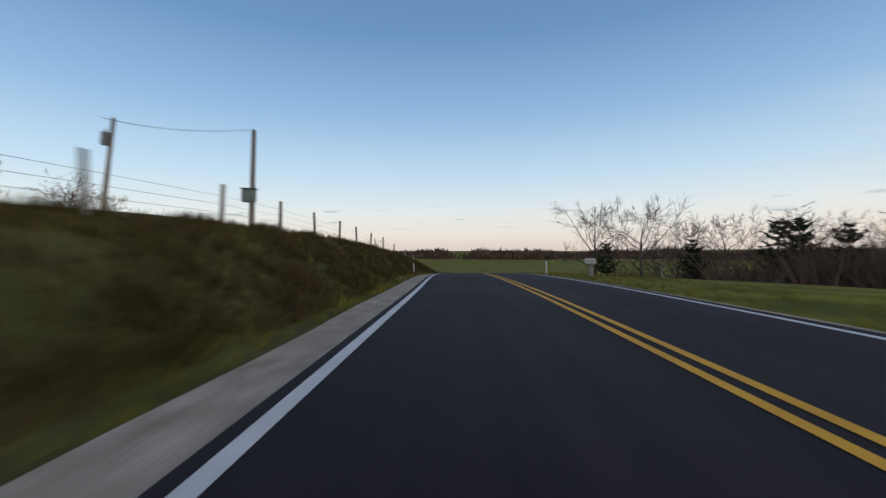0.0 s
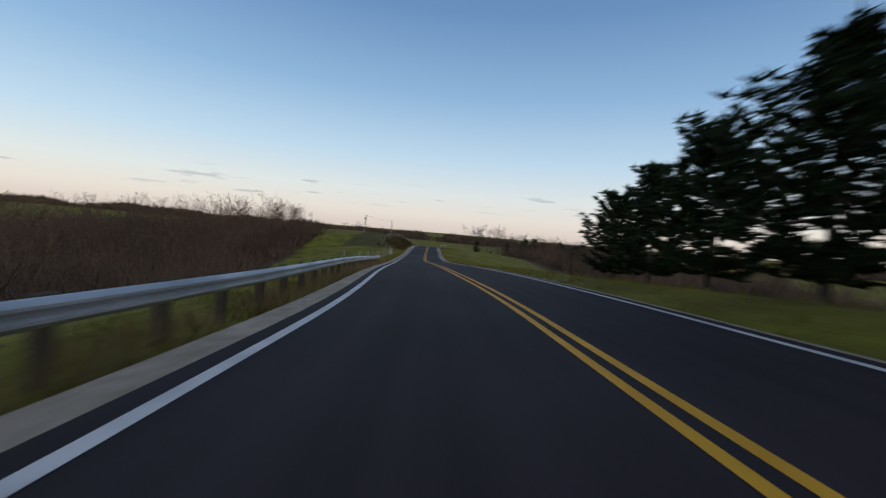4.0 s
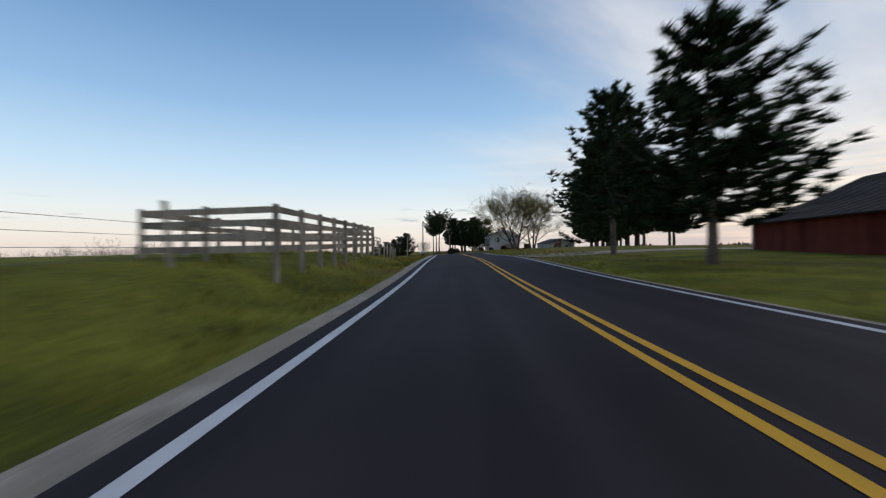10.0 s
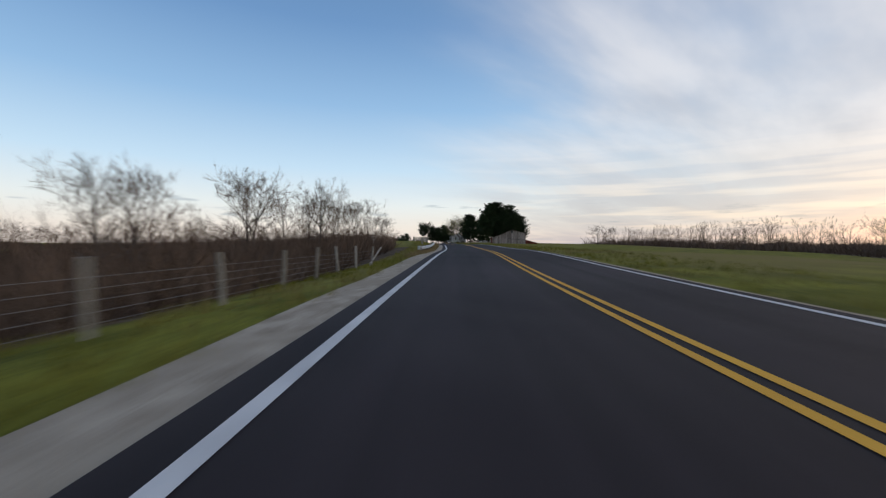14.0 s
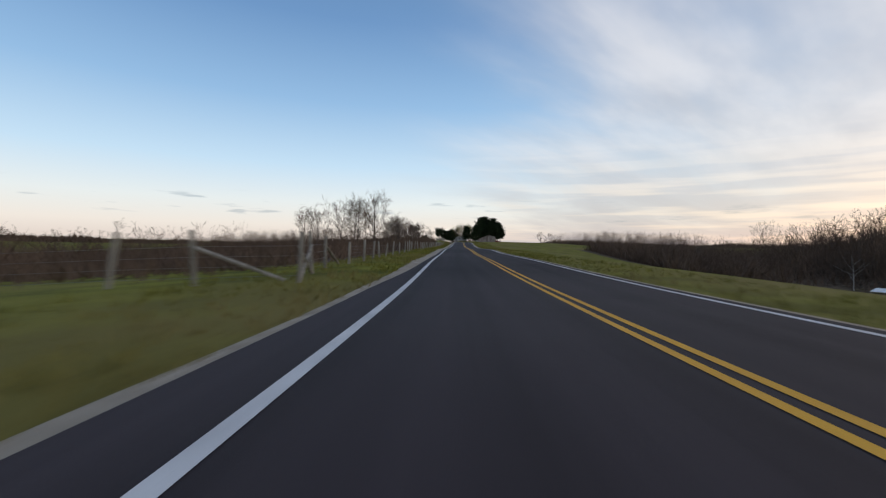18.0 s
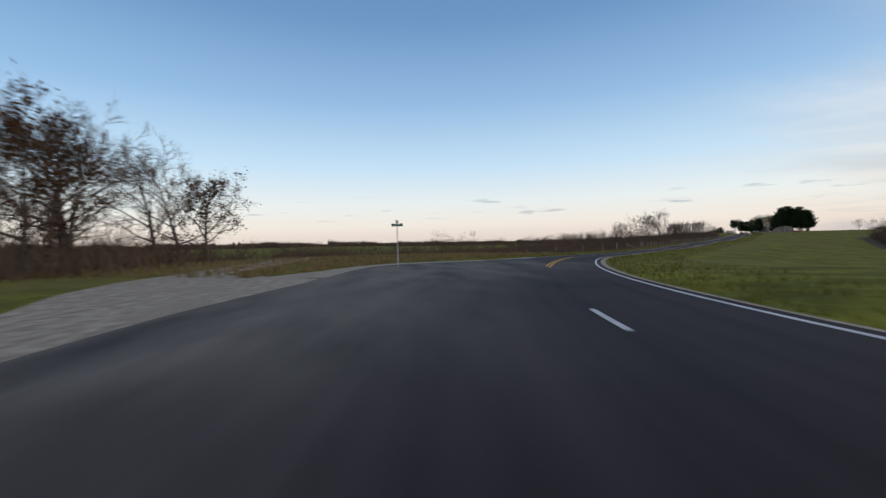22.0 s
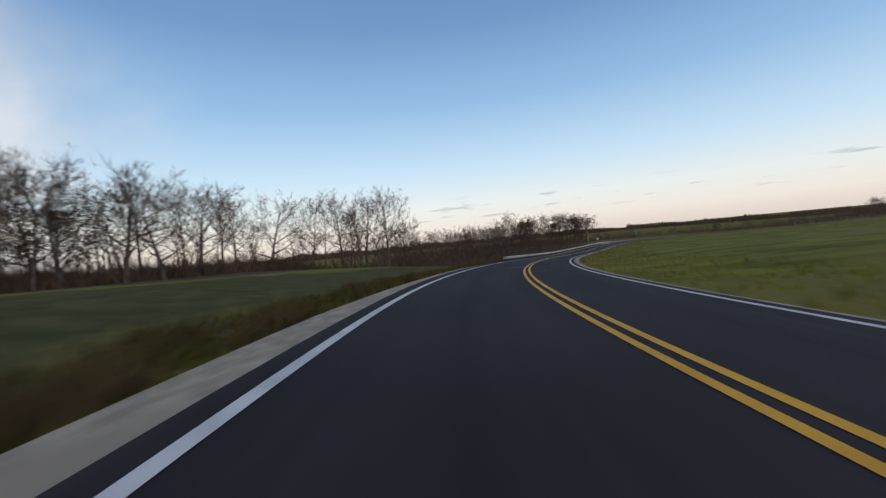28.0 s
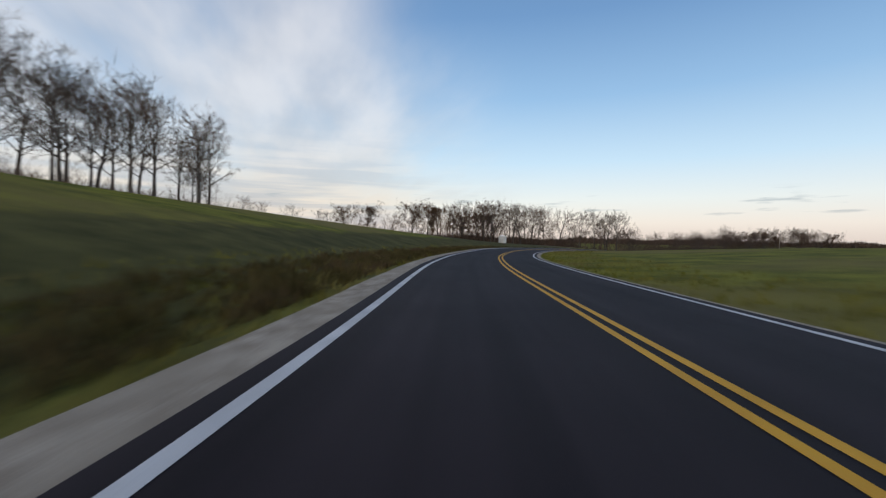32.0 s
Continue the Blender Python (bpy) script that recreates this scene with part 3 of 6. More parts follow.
gx, gy = spread_out(line[:, 0].min() - 110, line[:, 0].max() + 120, 2.4, 3200), spread_out(line[:, 1].min() - 60, line[:, 1].max() + 90, 2.4, 3200)
GX, GY = np.meshgrid(gx, gy, indexing="ij")
gs, gd = nearest(np.stack([GX.ravel(), GY.ravel()], 1))
road_z = np.interp(gs, line_s, line[:, 2])
far_w = np.clip((np.abs(gd) - 160) / 600, 0, 1)
raw = (road_z + lie(gs, gd) + bank_rise(gs, gd) * np.clip((60 - np.abs(gd)) / 40, 0, 1)) * (1 - far_w) + far_w * 4.0 - 0.07
raw, near_w = raw.reshape(GX.shape), np.clip((np.abs(gd.reshape(GX.shape) - 1.5) - 9) / 30, 0, 1)
soft1, soft2 = smooth(raw, 2), smooth(raw, 40)
GZ = soft1 * (1 - near_w) + soft2 * near_w
gd2 = gd.reshape(GX.shape)
verge = np.clip(np.maximum(-L_EDGE - gd2, gd2 - R_EDGE), 0, None)
cap = (road_z + bank_rise(gs, gd)).reshape(GX.shape) - 0.09 + np.clip(verge - 1.8, 0, None) * 1.1
GZ = np.minimum(GZ, cap)


def ground(x, y):
    """The ground's height at a place."""
    i = np.clip(np.searchsorted(gx, x) - 1, 0, len(gx) - 2)
    j = np.clip(np.searchsorted(gy, y) - 1, 0, len(gy) - 2)
    u, v = (x - gx[i]) / (gx[i + 1] - gx[i]), (y - gy[j]) / (gy[j + 1] - gy[j])
    return GZ[i, j] * (1 - u) * (1 - v) + GZ[i + 1, j] * u * (1 - v) + GZ[i, j + 1] * (1 - u) * v + GZ[i + 1, j + 1] * u * v


def stand(s, d, up=0.0):
    """A place on the ground at station s, offset d."""
    p = at(s, d)
    return Vector((p[0], p[1], float(ground(p[0], p[1])) + up))


ni, nj = GX.shape
idx = np.arange(ni * nj).reshape(ni, nj)
quads = np.stack([idx[:-1, :-1], idx[1:, :-1], idx[1:, 1:], idx[:-1, 1:]], -1).reshape(-1, 4)
gme = mesh_of("ground", np.stack([GX, GY, GZ], -1).reshape(-1, 3).tolist(), quads.tolist(), GRASS)
# fallen leaves under the woods: stretches (s0, s1, d0, d1)
WOODED = [(-130, 62, -150, -50), (55, 112, -150, -58), (98, 228, -110, -30), (194, 232, -34, -15), (226, 335, -150, -64), (335, 545, -62, -8.5), (303, 336, -62, -25), (20, 130, -60, -26), (335, 560, -150, -60), (638, 660, -130, -40), (655, 700, -130, -26), (390, 468, 48, 84), (385, 428, 84, 116), (676, 738, -120, -8.5), (725, 800, -120, -38), (-95, 80, 30, 120), (190, 470, 86, 130), (380, 612, 119, 210), (58, 120, -60, -16)]
# unmown banks of brown-olive grass
UNMOWN = [(-130, 16, -18, -1.5), (742, 790, -24, -4.0), (780, 850, -27, -3.6), (796, 960, -14, -3.4)]


def spread_of(zones, soft):
    """How far each place of the ground lies in any of the stretches, with soft margins."""
    out = np.zeros(len(gs))
    for a, b, c, e in zones:
        inside = np.minimum(np.minimum(gs - a, b - gs), np.minimum(gd - c, e - gd))
        out = np.maximum(out, np.clip(inside / soft + 0.5, 0, 1))
    return out


for nm, zones, soft in (("unmown", UNMOWN, 4.0), ("litter", WOODED, 3.0)):
    gme.attributes.new(nm, "FLOAT", "POINT").data.foreach_set("value", spread_of(zones, soft).astype(np.float32))
gt_ = GRASS.node_tree
g_bsdf = gt_.nodes["Principled BSDF"]
for nm, tones, scale_ in (("unmown", ((0.056, 0.052, 0.018), (0.108, 0.096, 0.033)), 0.6), ("litter", ((0.06, 0.042, 0.03), (0.15, 0.108, 0.072)), 0.5)):
    old = g_bsdf.inputs["Base Color"].links[0].from_socket
    geo_ = gt_.nodes.new("ShaderNodeNewGeometry")
    nz_ = gt_.nodes.new("ShaderNodeTexNoise")
    nz_.inputs["Scale"].default_value, nz_.inputs["Detail"].default_value = scale_, 6
    gt_.links.new(geo_.outputs["Position"], nz_.inputs[0])
    tone = gt_.nodes.new("ShaderNodeMix")
    tone.data_type = "RGBA"
    tone.inputs[6].default_value, tone.inputs[7].default_value = (*tones[0], 1), (*tones[1], 1)
    steep = gt_.nodes.new("ShaderNodeMapRange")
    gt_.links.new(nz_.outputs[0], steep.inputs[0])
    steep.inputs[1].default_value, steep.inputs[2].default_value = 0.32, 0.68
    gt_.links.new(steep.outputs[0], tone.inputs[0])
    att = gt_.nodes.new("ShaderNodeAttribute")
    att.attribute_name = nm
    # ragged margins: the spread plus some noise
    add_ = gt_.nodes.new("ShaderNodeMath")
    add_.operation = "ADD"
    gt_.links.new(att.outputs["Fac"], add_.inputs[0])
    gt_.links.new(nz_.outputs[0], add_.inputs[1])
    edge_ = gt_.nodes.new("ShaderNodeMapRange")
    edge_.interpolation_type = "SMOOTHSTEP"
    gt_.links.new(add_.outputs[0], edge_.inputs[0])
    edge_.inputs[1].default_value, edge_.inputs[2].default_value = 0.8, 1.2
    over = gt_.nodes.new("ShaderNodeMix")
    over.data_type = "RGBA"
    gt_.links.new(edge_.outputs[0], over.inputs[0])
    gt_.links.new(old, over.inputs[6])
    gt_.links.new(tone.outputs[2], over.inputs[7])
    gt_.links.new(over.outputs[2], g_bsdf.inputs["Base Color"])
gme.polygons.foreach_set("use_smooth", [True] * len(quads))
tagged(put("ground", gme), "rolling green and straw-tinged pasture land", "ground", kind="structure")


def ribbon(name, d0, d1, s0, s1, z0, z1, material, label, category, skirt=0.0, step=2.0, kind="structure", wob=0.0):
    """A strip of paving between two offsets, which may be functions of the station, following the road."""
    st = np.linspace(s0, s1, max(2, int((s1 - s0) / step) + 1))
    da, db = [f(st) if callable(f) else np.full(len(st), float(f)) for f in (d0, d1)]
    if wob:
        rng = np.random.default_rng(int(abs(s0 * 7)) + 5)
        db = db + np.convolve(rng.normal(0, wob, len(st) + 2), [0.25, 0.5, 0.25], "valid")
    a, b = at(st, da, z0), at(st, db, z1)
    rows = [a, b]
    if skirt:
        lo = np.array([0, 0, skirt])
        rows = [a - lo, a, b, b - lo]
    v = np.stack(rows, 1)
    n, k = v.shape[:2]
    f = [(i * k + j, i * k + j + 1, (i + 1) * k + j + 1, (i + 1) * k + j) for i in range(n - 1) for j in range(k - 1)]
    me = mesh_of(name, v.reshape(-1, 3).tolist(), f, material)
    across = np.stack([da, da, db, db] if skirt else [da, db], 1).ravel()
    uv = np.stack([across, np.repeat(st, k)], 1)
    loops = np.empty(len(me.loops), np.int32)
    me.loops.foreach_get("vertex_index", loops)
    me.uv_layers.new(name="lane").data.foreach_set("uv", uv[loops].astype(np.float32).ravel())
    return tagged(put(name, me), label, category, kind=kind)


# left margin: station, asphalt beyond the edge line, end of the crushed stone beyond the edge line
EDGE_D = -1.497
MARGIN = [(-160, 0.2, 1.15), (5, 0.24, 1.15), (31, 0.38, 0.9), (62, 0.38, 1.0), (142, 0.36, 1.0), (192, 0.32, 1.1), (220, 0.3, 1.2), (254, 0.42, 0.95),
          (288, 0.4, 0.95), (320, 0.48, 1.05), (355, 0.42, 1.4), (392, 0.55, 1.55), (430, 0.45, 1.5), (502, 0.38, 1.45), (545, 0.48, 1.45), (554, 0.6, 1.3), (562, 0.95, 1.35),
          (574, 1.0, 1.3), (582, 0.9, 1.2), (589, 0.3, 0.9), (604, 0.27, 1.0), (630, 0.27, 1.2), (634, 0.2, 1.2), (690, 0.2, 1.3), (694, 0.32, 1.25), (722, 0.36, 1.2),
          (770, 0.6, 1.15), (798, 0.72, 1.2), (815, 0.42, 1.25), (850, 0.36, 1.3), (873, 0.36, 1.3), (899, 0.42, 1.2), (927, 0.34, 1.25), (1100, 0.34, 1.25)]
mg_s, mg_a, mg_g = np.array(MARGIN, float).T
left_edge = lambda s: EDGE_D - np.interp(s, mg_s, mg_a)
stone_edge = lambda s: EDGE_D - np.interp(s, mg_s, mg_g)
ribbon("road", left_edge, 5.5, S0, S1, 0, 0, ASPHALT, "dark smooth two-lane asphalt country road", "road", skirt=0.25)


def marking(name, d, w, s0, s1, material, label):
    return ribbon(name, d - w / 2, d + w / 2, s0, s1, 0.006, 0.006, material, label, "road marking", step=1.5)


marking("edge_line", EDGE_D, 0.165, S0, 637.6, WHITE, "solid white painted edge line on asphalt")
marking("edge_line", EDGE_D, 0.165, 685, S1, WHITE, "solid white painted edge line on asphalt")
marking("edge_line", 5.18, 0.13, S0, S1, WHITE, "solid white painted edge line on asphalt")
for d in (2.175, 2.44):
    marking("centre_line", d, 0.12, S0, 652 if d > 2.2 else 650.6, YELLOW, "solid yellow painted centre line on asphalt")
    marking("centre_line", d, 0.12, 687, S1, YELLOW, "solid yellow painted centre line on asphalt")
ribbon("left_shoulder", lambda s: left_edge(s) + 0.02, stone_edge, S0, 633, -0.012, -0.05, GRAVEL, "pale grey crushed stone shoulder", "shoulder", wob=0.05)
ribbon("left_shoulder", lambda s: left_edge(s) + 0.02, stone_edge, 689, S1, -0.012, -0.05, GRAVEL, "pale grey crushed stone shoulder", "shoulder", wob=0.05)
ribbon("right_shoulder", 5.48, 5.85, S0, S1, -0.012, -0.05, GRAVEL, "narrow pale stone shoulder", "shoulder", wob=0.03)

# ---------------------------------------------------------------- growing things


def tri_mesh(name, verts, tris, material):
    me = bpy.data.meshes.new(name)
    verts, tris = np.asarray(verts, np.float32), np.asarray(tris, np.int32)
    me.vertices.add(len(verts))
    me.vertices.foreach_set("co", verts.ravel())
    me.loops.add(tris.size)
    me.loops.foreach_set("vertex_index", tris.ravel())
    me.polygons.add(len(tris))
    me.polygons.foreach_set("loop_start", np.arange(0, tris.size, 3, dtype=np.int32))
    me.materials.append(material)
    me.update(calc_edges=True)
    return me


class Soup:
    """Triangles gathered for one mesh."""

    def __init__(self):
        self.v, self.t, self.n = [], [], 0

    def add(self, v, t):
        self.v.append(np.asarray(v, float))
        self.t.append(np.asarray(t, int) + self.n)
        self.n += len(v)

    def tube(self, pts, radii, sides):
        pts, k = np.asarray(pts, float), len(pts)
        d = np.gradient(pts, axis=0)
        d /= np.linalg.norm(d, axis=1)[:, None] + 1e-9
        a = np.cross(d, (0.31, 0.87, 0.38))
        a /= np.linalg.norm(a, axis=1)[:, None] + 1e-9
        b = np.cross(d, a)
        w = np.arange(sides) * 2 * math.pi / sides
        ring = (a[:, None] * np.cos(w)[None, :, None] + b[:, None] * np.sin(w)[None, :, None]) * np.asarray(radii)[:, None, None]
        v = (pts[:, None] + ring).reshape(-1, 3)
        t = []
        for i in range(k - 1):
            for j in range(sides):
                p, q = i * sides + j, i * sides + (j + 1) % sides
                t += [(p, q, q + sides), (p, q + sides, p + sides)]
        self.add(v, t)

    def blades(self, base, tip, width, rng):
        """Slim triangles from base to tip."""
        base, tip = np.asarray(base, float), np.asarray(tip, float)
        n = len(base)
        side = np.cross(tip - base, rng.normal(size=(n, 3)))
        side *= (np.asarray(width) / 2 / (np.linalg.norm(side, axis=1) + 1e-9)).reshape(-1, 1)
        v = np.stack([base - side, base + side, tip], 1).reshape(-1, 3)
        self.add(v, np.arange(3 * n).reshape(-1, 3))

    def arrays(self):
        return np.vstack(self.v), np.vstack(self.t)

    def mesh(self, name, material):
        return tri_mesh(name, *self.arrays(), material)


def unit(v):
    return v / (np.linalg.norm(v) + 1e-9)


def bough(start, way, length, n, rng, lift, bend):
    """The line of a bough that wanders and bends upwards."""
    p, w = np.array(start, float), unit(np.array(way, float))
    pts = [p]
    for _ in range(n):
        w = unit(w + rng.normal(0, bend, 3) + np.array([0, 0, lift]))
        p = p + w * length / n
        pts.append(p)
    return np.array(pts)


def along_line(pts, f):
    k = min(int(f * (len(pts) - 1)), len(pts) - 2)
    u = f * (len(pts) - 1) - k
    return pts[k] + (pts[k + 1] - pts[k]) * u, unit(pts[k + 1] - pts[k])


def bare_arrays(seed, h, spread, base=0.28, limbs=14, forks=7, sprays=6, fine=6, stems=1, radius=None, twig_w=0.027, open_=0.9, tips=None, light=False):
    """A leafless tree: one or more stems, limbs that reach out to a rounded crown, forks on the limbs, and sprays of fine twigs."""
    rng = np.random.default_rng(seed)
    wood, twig = Soup(), Soup()
    r0 = radius or h * 0.02
    for k in range(stems):
        a = k * 2.4 + rng.uniform(0, 0.6)
        out = 0.0 if stems == 1 else rng.uniform(0.2, 0.5) if k else 0.08
        top = h * rng.uniform(0.78, 0.9) if stems == 1 else h * rng.uniform(0.7, 0.88)
        trunk = bough((math.cos(a) * r0 * (stems > 1), math.sin(a) * r0 * (stems > 1), -0.3), (math.cos(a) * out + rng.normal(0, 0.03), math.sin(a) * out + rng.normal(0, 0.03), 1), top, 7, rng, 0.03, 0.05)
        rr = r0 * (1.0 if stems == 1 else 0.72)
        rad = rr * np.array([1.35, 1.0, 0.86, 0.72, 0.56, 0.4, 0.25, 0.1])
        wood.tube(trunk[::2] if light else trunk, rad[::2] if light else rad, 4 if light else 7)
        for i in range(limbs):
            f = base + (0.97 - base) * (i + rng.uniform(0, 0.8)) / limbs
            q, d = along_line(trunk, f)
            az = i * 2.4 + rng.normal(0, 0.35) + a
            g = (f - base) / (1 - base)
            tilt = (1.3 - 0.75 * g) * open_ * rng.uniform(0.8, 1.15)
            side = np.array([math.cos(az), math.sin(az), 0])
            reach = spread / 2 * (0.55 + 0.75 * math.sin(math.pi * min(1, 0.22 + 0.62 * g))) * rng.uniform(0.75, 1.1)
            ln = min(reach / max(0.6, math.sin(tilt)), (h - q[2]) / max(0.3, math.cos(tilt) + 0.12))
            limb = bough(q, d * math.cos(tilt) + side * math.sin(tilt), ln, 5, rng, 0.055, 0.13)
            lr = max(0.03, np.interp(f, np.linspace(0, 1, 8), rad) * rng.uniform(0.45, 0.62))
            if light:
                wood.tube(limb[::2], lr * np.array([1, 0.58, 0.24]), 3)
            else:
                wood.tube(limb, lr * np.array([1, 0.78, 0.58, 0.4, 0.24, 0.1]), 5)
            for m in range(forks):
                u = 0.22 + 0.78 * (m + rng.uniform(0, 0.9)) / forks
                p, w = along_line(limb, min(u, 0.99))
                turn = unit(np.cross(w, rng.normal(size=3)))
                ang = rng.uniform(0.45, 1.0)
                fl = ln * rng.uniform(0.3, 0.46) * (1.12 - 0.5 * u)
                fork = bough(p, w * math.cos(ang) + turn * math.sin(ang), fl, 3, rng, 0.07, 0.16)
                if light:
                    twig.blades(fork[:1], fork[-1:], twig_w * 1.6, rng)
                else:
                    twig.tube(fork, max(0.02, lr * 0.42 * (1.1 - 0.6 * u)) * np.array([1, 0.7, 0.45, 0.2]), 3)
                for _ in range(sprays):
                    p2, w2 = along_line(fork, rng.uniform(0.2, 0.99))
                    t2 = unit(np.cross(w2, rng.normal(size=3)))
                    sl = fl * rng.uniform(0.36, 0.68)
                    tip = p2 + (w2 * 0.8 + t2 * rng.uniform(0.3, 0.8) + (0, 0, 0.15)) * sl
                    ends = p2 + (tip - p2) * rng.uniform(0.25, 0.9, (fine, 1))
                    pts = ends + (unit(tip - p2) + rng.normal(0, 0.5, (fine, 3))) * sl * rng.uniform(0.28, 0.62, (fine, 1))
                    twig.blades(np.vstack([p2[None], ends]), np.vstack([tip[None], pts]), np.r_[twig_w * 1.7, np.full(fine, twig_w)], rng)
                    if tips is not None:
                        tips.append(pts)
    top = np.percentile(np.vstack(twig.v)[:, 2], 99)
    for arr in wood.v + twig.v + (tips or []):
        arr *= 0.92 * h / top
    return wood, twig


def tree_kind(seed, wood_mat, leaf=None, leaf_mat=None, leaf_size=0.16, leaf_many=2, keep=1.0, **k):
    """Meshes of one leafless tree, with leaves that still hang on or have just come out."""
    tips = [] if leaf else None
    wood, twig = bare_arrays(seed, tips=tips, **k)
    out = [("trunk", wood.mesh("trunk", wood_mat)), ("crown", twig.mesh("crown", TWIG))]
    if leaf:
        rng = np.random.default_rng(seed + 77)
        p = np.vstack(tips)
        p = p[rng.random(len(p)) < keep]
        p = np.repeat(p, leaf_many, 0)
        p = p + rng.normal(0, 0.2, p.shape)
        s = Soup()
        s.blades(p, p + rng.normal(0, 1, p.shape) * leaf_size, leaf_size, rng)
        out.append((leaf, s.mesh(leaf, leaf_mat)))
    return out


def pine_kind(seed, h, base, width, shape, clumps=6, whorl=0.55, lean=0.02, needle=0.5, gaps=0.1):
    """A pine: trunk, boughs in whorls, and tufts of needles along them."""
    rng = np.random.default_rng(seed)
    wood, green = Soup(), Soup()
    trunk = np.array([(rng.normal(0, lean) * i, rng.normal(0, lean) * i, h * i / 8 - (0.3 if i == 0 else 0)) for i in range(9)])
    wood.tube(trunk, h * 0.018 * np.linspace(1.15, 0.18, 9), 7)
    z = h * base
    while z < h * 0.985:
        f = (z / h - base) / (1 - base)
        reach = width * shape(f) * rng.uniform(0.8, 1.12)
        if rng.random() > gaps:
            a0 = rng.uniform(0, 6.28)
            for j in range(6):
                if rng.random() < gaps:
                    continue
                a = a0 + j * 1.05 + rng.normal(0, 0.18)
                ln = reach * rng.uniform(0.5, 1.2)
                up = 0.03 + 0.36 * f + rng.normal(0, 0.06)
                c = np.array([np.interp(z, trunk[:, 2], trunk[:, 0]), np.interp(z, trunk[:, 2], trunk[:, 1]), z])
                pts = np.array([c + np.array([math.cos(a) * ln * u, math.sin(a) * ln * u, ln * (up * u - 0.18 * math.sin(u * 3.1)) + 0.12 * ln * u * u]) for u in (0, 0.35, 0.7, 1.0)])
                wood.tube(pts, np.array([1, 0.7, 0.4, 0.15]) * max(0.015, 0.018 * ln), 3)
                m = max(3, int(clumps * (0.5 + 0.5 * ln / width)))
                for q in np.linspace(0.28, 1.0, m):
                    k = min(int(q * 3), 2)
                    o = pts[k] + (pts[k + 1] - pts[k]) * (q * 3 - k) if q < 1 else pts[-1]
                    o = o + rng.normal(0, 0.16 * ln * 0.35, 3) * (1, 1, 0.45)
                    n = 18
                    dirs = rng.normal(size=(n, 3))
                    dirs[:, 2] = np.abs(dirs[:, 2]) * 0.7 - 0.15
                    dirs /= np.linalg.norm(dirs, axis=1)[:, None]
                    green.blades(np.repeat(o[None], n, 0) - dirs * 0.08, o + dirs * needle * rng.uniform(0.55, 1.3, (n, 1)), needle * 0.37, rng)
        z += whorl * rng.uniform(0.7, 1.3)
    return [("trunk", wood.mesh("trunk", BARK)), ("needles", green.mesh("needles", NEEDLE))]


def plant(name, kind, s, d, label, category="tree", group="", scale=1.0, turn=None, sink=0.1, wide=1.0, rng=random.Random(4)):
    p = stand(s, d, -sink)
    a = rng.uniform(0, 360) if turn is None else turn
    root = empty(name, pose(p.x, p.y, p.z, 0, 0, a) @ Matrix.Diagonal((scale * wide, scale * wide, scale, 1)), label, category, group)
    for nm, me in kind:
        put(nm, me, root)
    return root


dome = lambda f: (1 - f) ** 0.55 * min(1, 0.55 + 2.2 * f)
cone = lambda f: (1 - f) ** 0.85
umbrella = lambda f: 0.5 + 0.6 * math.sin(min(1, f * 1.1) * 2.6)

PINE_LOW = [pine_kind(11 + i, 9.2, 0.14, 4.6, dome, clumps=12, whorl=0.36, gaps=0.05, needle=0.45) for i in range(2)]
PINE_TALL = [pine_kind(21 + i, 16.0, 0.56, 5.0, umbrella, clumps=12, whorl=0.42, gaps=0.1, needle=0.52) for i in range(3)]
PINE_MID = [pine_kind(31 + i, 13.0, 0.28, 4.3, dome, clumps=10, whorl=0.52, gaps=0.13, needle=0.5) for i in range(3)]
PINE_GROVE = [pine_kind(41 + i, 13.0, 0.24, 5.4, dome, clumps=13, whorl=0.45, gaps=0.08, needle=0.52) for i in range(3)]
SPRUCE = [pine_kind(51, 9.6, 0.12, 3.6, lambda f: (1 - f) ** 0.6, clumps=12, whorl=0.32, gaps=0.03)]
PINE_HIGH = [pine_kind(47, 12.2, 0.2, 5.5, dome, clumps=15, whorl=0.4, gaps=0.1, needle=0.48)]
BROAD = [tree_kind(61 + i, BARK, h=11.0, spread=9.5, base=0.24, limbs=13, radius=0.24) for i in range(3)]
SLIM = [tree_kind(71 + i, BARK, h=15.0, spread=8.5, base=0.32, limbs=16, open_=0.78, radius=0.24) for i in range(4)]
FAN = [tree_kind(81 + i, BARK, h=12.0, spread=8.5, base=0.14, limbs=12, stems=2, open_=0.65, radius=0.22) for i in range(2)]
OAK = [tree_kind(91 + i, BARK, leaf="leaves", leaf_mat=RUST, leaf_size=0.19, leaf_many=1, keep=0.6, h=11.0, spread=9.5, base=0.2, limbs=13, radius=0.25) for i in range(2)]
ORCHARD = [tree_kind(144, BARK, h=6.2, spread=5.0, base=0.24, limbs=11, forks=7, sprays=4, stems=3, open_=0.8, radius=0.22, twig_w=0.02)]
PALE = [tree_kind(99, PALEBARK, h=9.0, spread=5.5, base=0.34, limbs=10, forks=5, sprays=4, fine=4, radius=0.12)]
MAPLE = [tree_kind(103 + i, BARK, leaf="young_leaves", leaf_mat=BUDS, leaf_size=0.095, leaf_many=2, keep=0.7, h=13.5, spread=(16.0, 12.0)[i], base=0.22, limbs=11, forks=7, sprays=7, fine=6, stems=(4, 3)[i], radius=0.34, open_=0.8, twig_w=0.024) for i in range(2)]
WOODS = [bare_arrays(120 + i, h=13.0, spread=6.5, base=0.32, limbs=9, forks=4, sprays=2, fine=3, open_=0.8, radius=0.18, twig_w=0.06, light=True) for i in range(5)]


